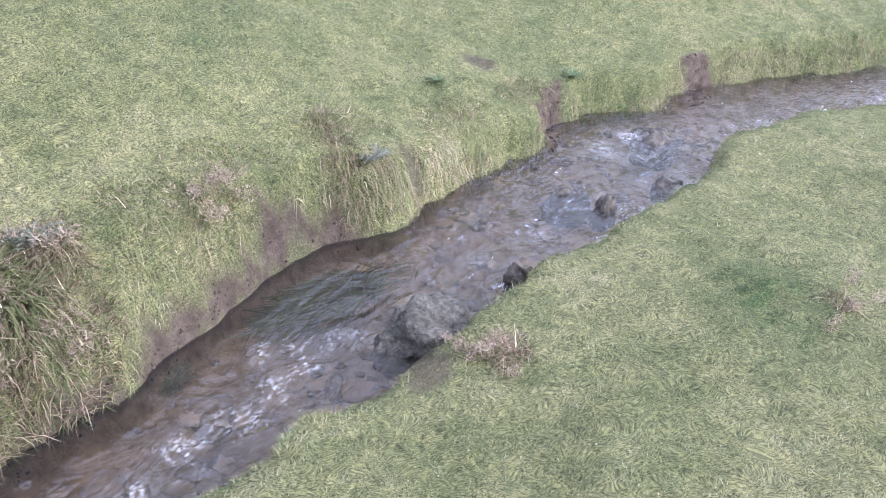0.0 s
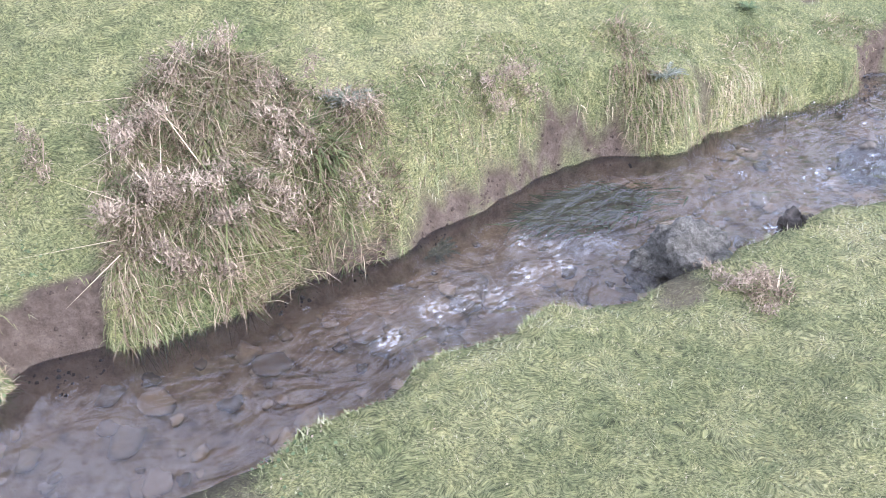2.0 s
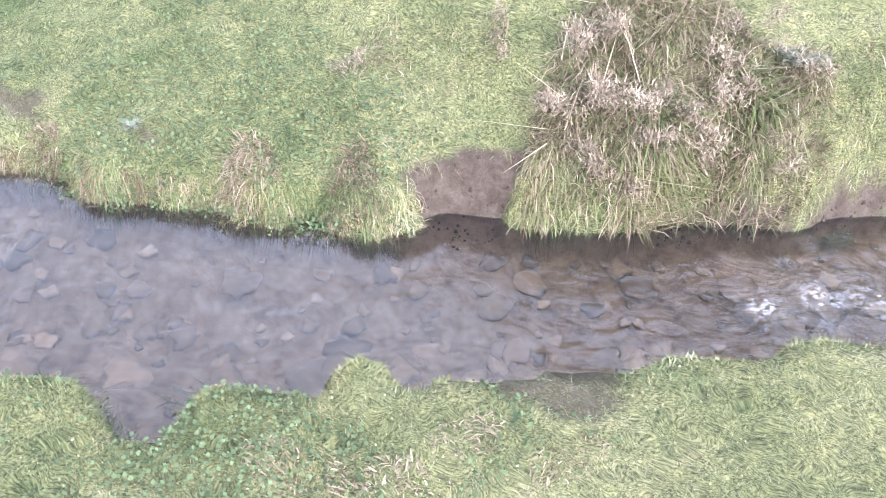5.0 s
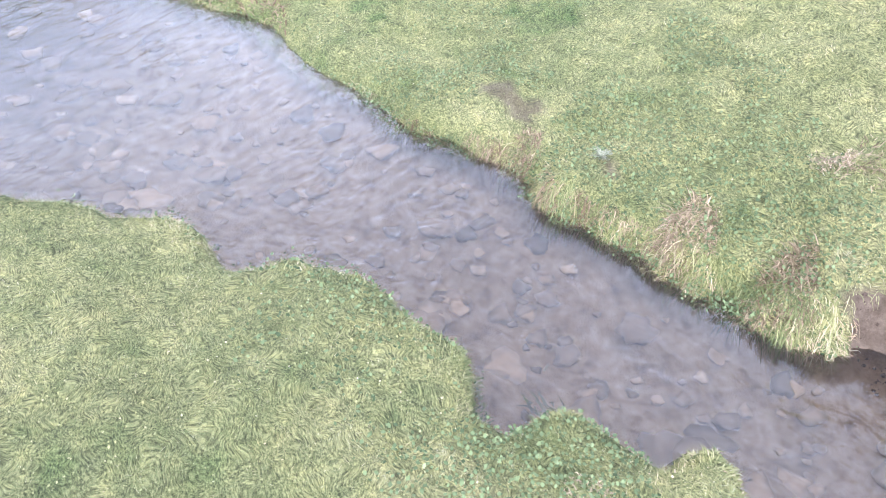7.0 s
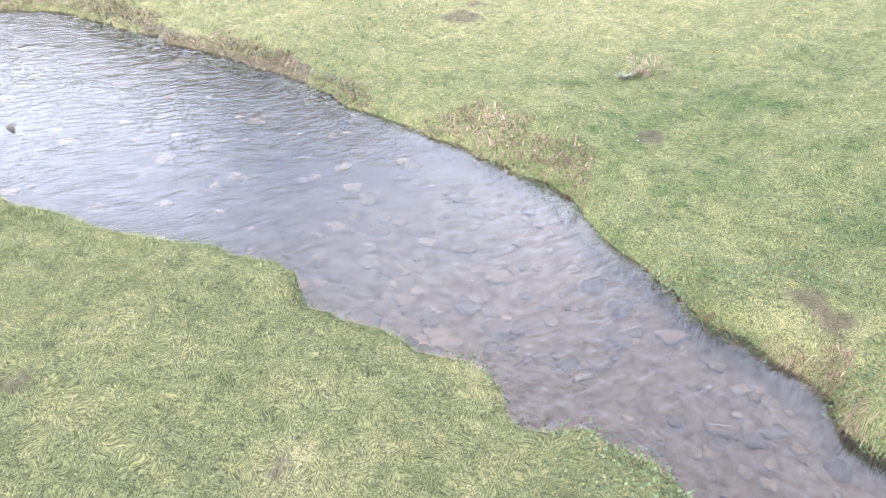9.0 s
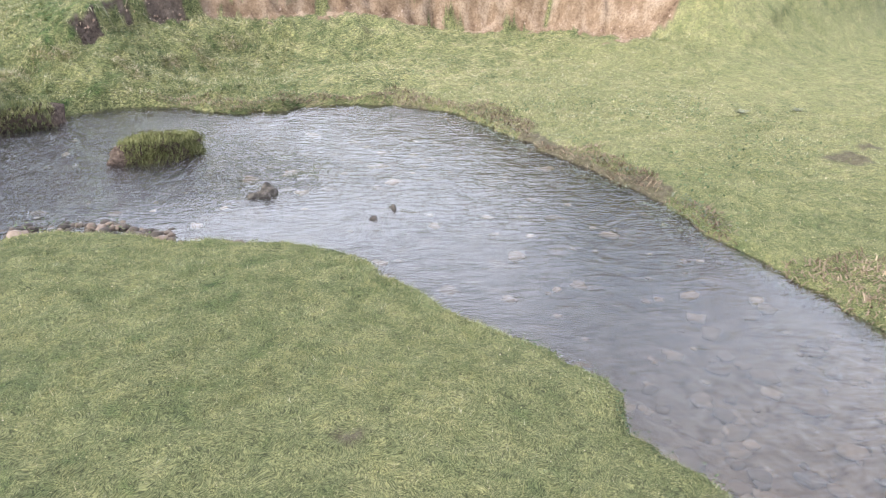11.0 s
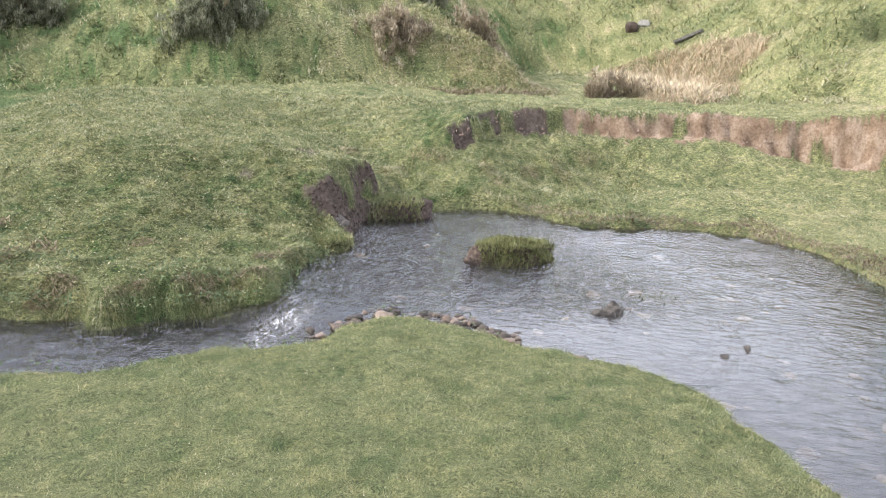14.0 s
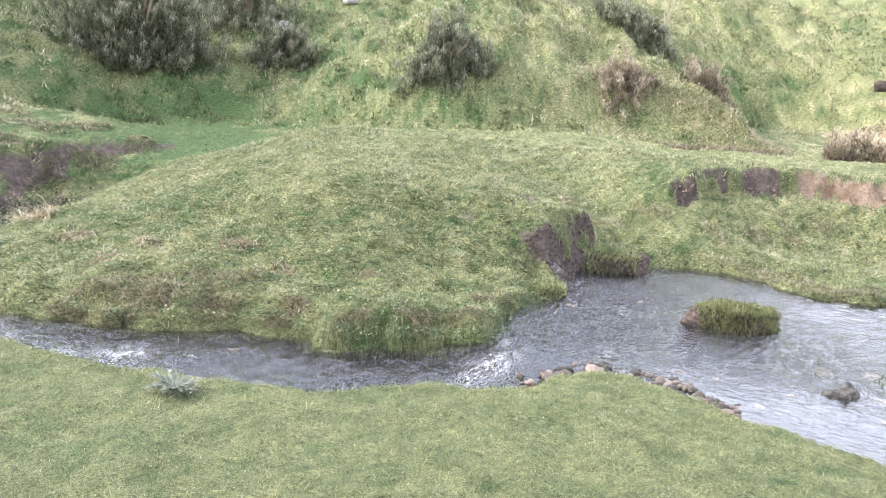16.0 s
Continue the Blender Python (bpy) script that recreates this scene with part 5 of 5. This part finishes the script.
# ---- clumps of turf in and beside the water ----
def turf_clump(name, label, place, size, turn, count, tone, seed, mat=None, bare=0):
    """A block of earth with a thick cap of grass. bare: the end, +1 or -1 along its length, where the earth shows."""
    g = np.random.default_rng(seed)
    ob = tagged(new(name), label, "turf clump")
    ob.location = (place[0], place[1], place[2])
    ob.rotation_euler = (0, 0, radians(turn))
    body = rock_mesh("earth", seed, mat_soil, size, 0.3, 4)
    part("earth", body, ob, "dark wet earth")
    co = np.array([v.co for v in body.vertices])
    co[:, 2] = np.where(co[:, 2] > 0.3 * size[2], 0.3 * size[2] + 0.35 * (co[:, 2] - 0.3 * size[2]), co[:, 2])
    for vert, z in zip(body.vertices, co[:, 2]):
        vert.co.z = z
    top = co[(co[:, 2] > 0.02 * size[2]) & (co[:, 0] * bare < 0.36 * size[0])]
    p = top[g.integers(len(top), size=count)] + 0.01 * g.standard_normal((count, 3))
    v, f = blades(p, g.random(count) * 6.283, np.radians(10 + 78 * g.random(count)), 0.014 + 0.024 * g.random(count), 0.003 + 0.0045 * g.random(count))
    tones = tone + 0.55 * (vnoise(p[:, 0] * 12, p[:, 1] * 12, seed) - 0.4) + 0.18 * g.standard_normal(count)
    part("turf_cap", plant_mesh("turf_cap", v, f, tones, 3, mat or mat_grass), ob, "green and brown mossy turf")
    return ob


turf_clump("grassy_islet", "mossy clump of turf standing in the brook", (-3.26, -5.9, -0.2), (0.7, 0.36, 0.52), -12, 20000, 0.5, 21, mat_moss, 1)
turf_clump("slumped_turf", "block of turf slumped from the bare bank", (-2.98, -7.46, -0.2), (0.72, 0.42, 0.56), -18, 17000, 0.42, 23, None, -1)
turf_clump("slumped_turf", "small clump of turf fallen to the water's edge", (-2.13, -6.64, -0.16), (0.32, 0.26, 0.22), 30, 4500, 0.4, 25)


# ---- crumbs of earth on the bare faces ----
g = np.random.default_rng(521)
UNIT = np.array([(1, 0, 0), (-1, 0, 0), (0, 1, 0), (0, -1, 0), (0, 0, 1), (0, 0, -1)], float)
OCTA = np.array([(0, 2, 4), (2, 1, 4), (1, 3, 4), (3, 0, 4), (2, 0, 5), (1, 2, 5), (3, 1, 5), (0, 3, 5)])


def crumbs(name, label, count, box, lo, hi, mat):
    x, y = box[0] + (box[1] - box[0]) * g.random(count), box[2] + (box[3] - box[2]) * g.random(count)
    ok = at_ground("earth", x, y) > 0.75
    x, y = x[ok], y[ok]
    k = len(x)
    r = lo + (hi - lo) * g.random(k) ** 3
    c = np.stack([x, y, at_ground("z", x, y)], -1)
    v = (c[:, None] + UNIT * r[:, None, None] * (0.6 + 0.8 * g.random((k, 6, 1)))).reshape(-1, 3)
    f = (np.arange(k)[:, None, None] * 6 + OCTA).reshape(-1, 3)
    stuff(name, mesh_from(name, v, f, mat), label, "soil")


crumbs("soil_crumbs", "dark crumbs of earth on the eroded banks", 90000, (-2.0, 2.0, 0.7, 5.0), 0.002, 0.009, mat_soil)
crumbs("soil_crumbs", "dark crumbs of earth below the mound", 14000, (-4.6, -1.8, -9.2, -6.6), 0.006, 0.022, mat_soil)
crumbs("soil_crumbs", "reddish crumbs and stones on the scarp", 14000, (-12, -4.0, -9.4, -4.5), 0.005, 0.02, mat_red)


# ---- broad-leaved weeds on the banks, cress by the pool ----
def leaves(x, y, z, size, g, tilt=50):
    k = len(x)
    h, ln = g.random(k) * 6.283, np.radians(90 - tilt * g.random(k))
    ahead = np.stack([np.cos(h) * np.sin(ln), np.sin(h) * np.sin(ln), np.cos(ln)], -1)
    side = np.stack([-np.sin(h), np.cos(h), 0 * h], -1)
    p = np.stack([x, y, z], -1)
    s = size[:, None]
    v = np.stack([p, p + ahead * s * 0.5 + side * s * 0.38, p + ahead * s, p + ahead * s * 0.5 - side * s * 0.38], 1).reshape(-1, 3)
    return v, np.arange(len(v)).reshape(-1, 4)


def weeds(count, boxes, size, mat, label, name, seed, low=0.01, high=9.0, lift=0.025, thresh=0.5, tone=0.34):
    g = np.random.default_rng(seed)
    (x0, x1, y0, y1), = boxes
    x, y = x0 + (x1 - x0) * g.random(count), y0 + (y1 - y0) * g.random(count)
    land = at_ground("land", x, y)
    thin = np.minimum(np.minimum(x - x0, x1 - x), np.minimum(y - y0, y1 - y)) / 0.5
    ok = (g.random(count) < thin) & (land > low) & (land < high) & (at_ground("earth", x, y) < 0.4) & (fbm(x * 2.7, y * 2.7, seed) > thresh)
    x, y = x[ok], y[ok]
    v, f = leaves(x, y, np.maximum(at_ground("z", x, y), -0.15) + lift * g.random(len(x)), size * (0.6 + 0.8 * g.random(len(x))), g)
    stuff(name, plant_mesh(name, v, f, tone + 0.5 * (fbm(x * 6, y * 6, seed + 1) - 0.5) + 0.2 * g.standard_normal(len(x)), 4, mat), label, "weeds")


weeds(26000, [(-3.6, -1.4, -0.8, 1.4)], 0.012, mat_weed, "small round-leaved weeds among the bank's grass", "clover_weeds", 601, 0.01, 0.9, 0.035, 0.46)
weeds(20000, [(-2.2, -0.6, -0.6, 1.2)], 0.011, mat_weed, "small round-leaved weeds along the near edge of the brook", "clover_weeds", 603, 0.005, 0.4, 0.035, 0.48)
weeds(12000, [(-2.6, 1.8, -7.2, -5.5)], 0.02, mat_weed, "broad-leaved weeds on the foot of the mound", "clover_weeds", 605, 0.01, 0.9, 0.05, 0.48)
weeds(12000, [(-7.5, -3.2, -8.2, -2.0)], 0.02, mat_weed, "low clover on the meadow beyond the pool", "clover_weeds", 607, 0.05, 2.4, 0.04, 0.5)
weeds(14000, [(-5.9, -4.1, -5.0, -2.0)], 0.014, mat_silver, "pale cress growing along the water's edge", "water_cress", 609, -0.16, 0.2, 0.025, 0.36)


weeds(60000, [(-4.7, -1.5, -2.7, 1.0)], 0.0095, mat_weed, "leafy weeds trailing over the edges of the brook", "bank_weeds", 611, -0.025, 0.06, 0.05, 0.44)
weeds(22000, [(0.1, 3.0, 2.8, 5.2)], 0.012, mat_weed, "leafy weeds trailing over the upstream banks", "bank_weeds", 613, -0.02, 0.06, 0.05, 0.48)
weeds(26000, [(-3.0, 1.8, -6.6, -4.4)], 0.016, mat_weed, "leafy weeds trailing over the outlet's banks", "bank_weeds", 615, -0.05, 0.08, 0.07, 0.5)


# ---- leafy herbs in the grazed turf ----
weeds(46000, [(-2.9, 2.6, -11.0, -5.4)], 0.016, mat_grass, "small pale and dark leaves among the grass of the mound", "turf_herbs", 621, 0.02, 9.0, 0.03, 0.0, 0.45)
weeds(26000, [(-2.9, 2.2, -5.6, -1.6)], 0.0065, mat_grass, "small leaves among the grass beside the pool", "turf_herbs", 623, 0.02, 9.0, 0.008, 0.0, 0.4)
weeds(26000, [(-9.3, -3.2, -8.6, -0.4)], 0.013, mat_grass, "small leaves among the grass of the far meadow", "turf_herbs", 625, 0.05, 9.0, 0.02, 0.0, 0.45)
weeds(26000, [(-2.2, 2.2, 0.4, 5.0)], 0.006, mat_grass, "small leaves among the grass of the upper banks", "turf_herbs", 627, 0.02, 9.0, 0.01, 0.0, 0.42)
weeds(22000, [(-4.6, -0.6, -2.2, 1.6)], 0.006, mat_grass, "small leaves among the grass of the banks at the bend", "turf_herbs", 629, 0.02, 9.0, 0.01, 0.0, 0.42)


# ---- shrubs on the hill ----
def shrub(label, place, size, count, seed, mat=None, spine=0.085):
    g = np.random.default_rng(seed)
    ob = tagged(new("gorse_shrub"), label, "shrub")
    z = float(at_ground("z", *place))
    ob.location = (*place, z - 0.05)
    # limbs
    k = 26
    h = g.random(k) * 6.283
    limb_v, limb_f = arcs(np.zeros((k, 3)) + g.standard_normal((k, 3)) * (0.05, 0.05, 0), h, np.full(k, size[2] * 0.95), np.hypot(size[0], size[1]) * 0.4 * g.random(k), np.full(k, 0.2), np.ones(k), np.full(k, 0.05))
    part("wood", plant_mesh("wood", limb_v, limb_f, 0.3 + 0.2 * g.random(k), 5, mat_seed), ob, "grey-brown woody limbs")
    # crown: upright sprays of uneven reach, paler towards their tips
    per = 70
    m = count // per
    d = g.standard_normal((m, 3))
    d[:, 2] = np.abs(d[:, 2]) * 0.9
    d /= np.linalg.norm(d, axis=1)[:, None]
    lobes = 0.5 + 0.75 * vnoise(d[:, 0] * 3.2 + seed, d[:, 1] * 3.2 + d[:, 2] * 2.6, seed)
    reach = lobes * (0.3 + 0.7 * g.random(m) ** 0.5)
    c = d * reach[:, None] * np.array([size[0] / 2, size[1] / 2, size[2]])
    axis = d * (0.5, 0.5, 0.2) + np.array((0, 0, 0.8)) + 0.25 * g.standard_normal((m, 3))
    axis *= ((0.1 + 0.16 * g.random(m)) * (0.7 + 0.2 * size[0]) / np.linalg.norm(axis, axis=1))[:, None]
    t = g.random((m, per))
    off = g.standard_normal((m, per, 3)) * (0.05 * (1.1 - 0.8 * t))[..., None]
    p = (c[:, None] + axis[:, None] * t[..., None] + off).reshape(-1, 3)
    p[:, 2] = np.abs(p[:, 2]) + at_ground("z", p[:, 0] + place[0], p[:, 1] + place[1]) - z
    n = len(p)
    h = np.arctan2(off[..., 1], off[..., 0]).ravel() + 0.5 * g.standard_normal(n)
    v, f = blades(p, h, np.radians(5 + 75 * g.random(n)), spine * (0.4 + 0.7 * g.random(n)), 0.01 + 0.016 * g.random(n))
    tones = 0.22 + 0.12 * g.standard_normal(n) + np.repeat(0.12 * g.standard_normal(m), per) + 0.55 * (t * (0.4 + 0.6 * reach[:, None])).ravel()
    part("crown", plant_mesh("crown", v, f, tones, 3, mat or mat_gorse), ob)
    return ob


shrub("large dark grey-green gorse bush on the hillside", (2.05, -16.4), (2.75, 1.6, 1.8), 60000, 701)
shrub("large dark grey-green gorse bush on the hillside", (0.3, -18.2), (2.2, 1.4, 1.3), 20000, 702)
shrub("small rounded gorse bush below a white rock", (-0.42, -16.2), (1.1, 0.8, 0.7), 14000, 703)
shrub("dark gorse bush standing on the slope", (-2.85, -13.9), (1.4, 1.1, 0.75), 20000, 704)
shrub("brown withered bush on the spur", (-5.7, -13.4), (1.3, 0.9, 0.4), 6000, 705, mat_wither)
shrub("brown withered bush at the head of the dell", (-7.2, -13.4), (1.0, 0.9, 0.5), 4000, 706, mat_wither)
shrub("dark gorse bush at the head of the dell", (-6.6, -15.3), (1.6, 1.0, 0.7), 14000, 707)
shrub("pinkish withered bush below the stone outlet", (-8.2, -11.0), (1.1, 0.8, 0.4), 4000, 708, mat_wither)
tussock("straw_bank", "tall straw-coloured dead grass on the slope", (-9.2, -10.6), 0.9, (1.0, 0.6), 7000, 0.5, 0.9, 0, 711, broad=4, pale=0.64)
tussock("straw_bank", "steep bank of pale bleached grass beside the dell", (-11.0, -12.5), 1.6, (1.7, 0.9), 16000, 0.5, 0.6, 0, 712, broad=4, pale=0.68)
tussock("straw_bank", "long bleached grass lying down the side of the dell", (-11.2, -14.0), 1.7, (1.1, 0.7), 9000, 0.4, 0.6, 0, 714, broad=4, pale=0.64)
tussock("straw_bank", "long bleached grass on the shoulder above the terrace", (-10.2, -11.3), 1.0, (1.0, 0.7), 8000, 0.4, 0.6, 0, 715, broad=4, pale=0.64)
tussock("straw_bank", "straw-coloured dead grass at the foot of the hill", (-6.6, -11.8), 2.7, (1.0, 0.4), 3000, 0.22, 0.9, 0, 713, broad=3, pale=0.0)


# ---- tufts on the hillside ----
g = np.random.default_rng(731)
x, y, r = scatter(12000, 11.0, 24, 1.3, 128, 200)
z = at_ground("z", x, y)
foot, side, _ = near_line(x, y, HILL)
ok = (foot * side > -0.1) & (at_ground("earth", x, y) < 0.3)
x, y, z = x[ok], y[ok], z[ok]
tuft_tone = patch_tone(x, y, z) + 0.08 + 0.8 * (fbm(x * 0.6, y * 0.6, 733) - 0.5) + 0.3 * g.standard_normal(len(x))
reps = 8
bx = np.repeat(x, reps) + 0.07 * g.standard_normal(len(x) * reps)
by = np.repeat(y, reps) + 0.07 * g.standard_normal(len(x) * reps)
k = len(bx)
v, f = arcs(np.stack([bx, by, at_ground("z", bx, by)], -1), g.random(k) * 6.283, 0.4 + 0.6 * g.random(k), 0.4 + 0.6 * g.random(k), 0.3 + 0.6 * g.random(k),
            np.repeat(0.07 + 0.13 * g.random(len(x)), reps), 0.01 + 0.012 * g.random(k))
stuff("hill_tufts", plant_mesh("hill_tufts", v, f, np.minimum(np.repeat(tuft_tone, reps) + 0.14 * g.standard_normal(k), 0.88), 5, mat_grass), "coarse olive and straw grass tufts on the hillside", "grass")


# ---- stone outlet in the hillside ----
def box_mesh(name, size, mat, bevel=0.02):
    bm = bmesh.new()
    bmesh.ops.create_cube(bm, size=1)
    bmesh.ops.scale(bm, vec=size, verts=bm.verts)
    bmesh.ops.bevel(bm, geom=bm.edges[:], offset=bevel, segments=2, affect="EDGES")
    me = bpy.data.meshes.new(name)
    bm.to_mesh(me)
    bm.free()
    me.materials.append(mat)
    return me


outlet = tagged(new("stone_outlet"), "pale stone slab beside a dark hollow in the hillside", "stone outlet")
outlet.location = (-12.28, -15.33, float(at_ground("z", -12.28, -15.33)))
outlet.rotation_euler = (0, 0, radians(139))
slab = part("slab", box_mesh("slab", (0.26, 0.16, 0.16), mat_pale, 0.04), outlet, "pale weathered slab")
slab.location = (0.13, 0.06, 0.09)
# a solid dark lump stands in for the shade inside the opening
hollow = part("hollow", rock_mesh("hollow", 31, mat_soil, (0.3, 0.26, 0.26), 0.3, 3), outlet, "dark earth lump imitating a hollow's shade")
hollow.location = (-0.11, -0.02, -0.02)
plank = tagged(new("weathered_slab", box_mesh("weathered_slab", (0.6, 0.34, 0.07), mat_clod, 0.02)), "grey weathered stone slab leaning on the slope", "slab")
plank.matrix_world = pose(-12.2, -13.65, float(at_ground("z", -12.2, -13.65)) + 0.02, 0, -26, 123)


def sapling(label, place, count, tall, seed):
    """Thin bare stems that rise from one root."""
    g = np.random.default_rng(seed)
    ob = tagged(new("bare_sapling"), label, "sapling")
    ob.location = (*place, float(at_ground("z", *place)))
    for _ in range(count):
        h, lean, high = g.random() * 6.283, 0.12 + 0.3 * g.random(), tall * (0.6 + 0.5 * g.random())
        rings = []
        for t in np.linspace(0, 1, 5):
            c = np.array([math.cos(h) * lean * high * t * t, math.sin(h) * lean * high * t * t, high * t])
            w = 0.018 * (1 - 0.8 * t)
            rings.append([c + (w * math.cos(a), w * math.sin(a), 0) for a in (0, 2.09, 4.19)])
        v = np.array(rings).reshape(-1, 3)
        f = np.array([(3 * r + i, 3 * r + (i + 1) % 3, 3 * r + 3 + (i + 1) % 3, 3 * r + 3 + i) for r in range(4) for i in range(3)])
        part("stem", mesh_from("stem", v, f, mat_wither, [("tone", np.full(len(v), 0.8))]), ob)
    return ob


sapling("pale leafless stems standing at the head of the dell", (-8.6, -18.0), 6, 1.3, 761)
sapling("pale leafless stems standing beside the withered bush", (-8.0, -17.2), 4, 1.0, 763)


# ---- sedge along the pool, grass over the scarp, twigs in the pool ----
g = np.random.default_rng(741)
count = 60000
x, y = -6.6 + 3.2 * g.random(count), -7.4 + 6.6 * g.random(count)
land = at_ground("land", x, y)
ok = (land > 0.0) & (land < 0.75 * fbm(x * 2, y * 2, 743) - 0.1) & (at_ground("inner", x, y) < 0.5)
x, y = x[ok], y[ok]
k = len(x)
v, f = arcs(np.stack([x, y, at_ground("z", x, y)], -1), g.random(k) * 6.283, 0.5 + 0.5 * g.random(k), 0.4 + 0.6 * g.random(k), 0.3 + 0.6 * g.random(k), 0.03 + 0.05 * g.random(k), 0.005 + 0.005 * g.random(k))
stuff("shore_sedge", plant_mesh("shore_sedge", v, f, 0.22 + 0.5 * (fbm(x * 3, y * 3, 745) - 0.5) + 0.15 * g.standard_normal(k), 5, mat_straw), "brown wet sedge along the edge of the pool", "sedge")

count = 5200
x, y, nx, ny, off, g, length = fringe(TERRACE, count, 0.36, 0.86, 0.14, 0.06, 747)
bx, by = x - nx * off, y - ny * off
ok = at_ground("earth", bx, by) < 0.9
bx, by, nx, ny, length = bx[ok], by[ok], nx[ok], ny[ok], length[ok]
k = len(bx)
v, f = arcs(np.stack([bx, by, at_ground("z", bx, by)], -1), np.arctan2(ny, nx) + 0.9 * g.standard_normal(k), 0.25 + 0.4 * g.random(k), 0.5 + 0.5 * g.random(k), 0.7 + 0.9 * g.random(k), length, 0.007 + 0.006 * g.random(k))
stuff("overhanging_grass", plant_mesh("overhanging_grass", v, f, 0.42 + 0.8 * (vnoise(bx * 2, by * 2, 749) - 0.5) + 0.2 * g.standard_normal(k), 5, mat_grass), "ragged grass hanging over the edge of the scarp", "grass")


def twigs(label, place, reach, count, seed):
    g = np.random.default_rng(seed)
    ob = tagged(new("water_weed"), label, "water weed")
    ob.location = place
    k = count
    base = g.standard_normal((k, 3)) * (reach * 0.5, reach * 0.3, 0)
    v, f = arcs(base, g.random(k) * 6.283, 0.3 + 0.7 * g.random(k), 0.4 + 0.6 * g.random(k), 0.3 + 0.5 * g.random(k), 0.04 + reach * 0.5 * g.random(k), 0.005 + 0.006 * g.random(k))
    part("foliage", plant_mesh("foliage", v, f, 0.35 + 0.2 * g.standard_normal(k), 5, mat_gorse), ob)


twigs("dark sprig of weed standing in the pool", (-3.89, -5.26, -0.17), 0.08, 60, 751)
twigs("dark tangle of twigs caught in the pool", (-3.72, -4.84, -0.17), 0.2, 120, 753)
twigs("dark sprig of weed at the edge of the brook", (-1.42, 0.02, -0.17), 0.08, 60, 755)

g = np.random.default_rng(771)
count = 1500
x, y = -0.4 + 0.12 * g.standard_normal(count), 2.4 + 0.08 * g.standard_normal(count)
x, y = x + 0.25 * (y - 2.4), y + 0.4 * (x + 0.4)
ok = at_ground("land", x, y) < -0.07
x, y = x[ok], y[ok]
k = len(x)
v, f = arcs(np.stack([x, y, water_level(x, y) - 0.045 - 0.02 * g.random(k)], -1), radians(222) + 0.4 * g.standard_normal(k), 0.12 + 0.15 * g.random(k), np.full(k, 0.9), 0.1 + 0.1 * g.random(k), 0.06 + 0.08 * g.random(k), 0.004 + 0.004 * g.random(k))
stuff("submerged_weed", plant_mesh("submerged_weed", v, f, 0.45 + 0.25 * g.standard_normal(k), 5, mat_weed), "green weed trailing under the surface of the brook", "water weed")
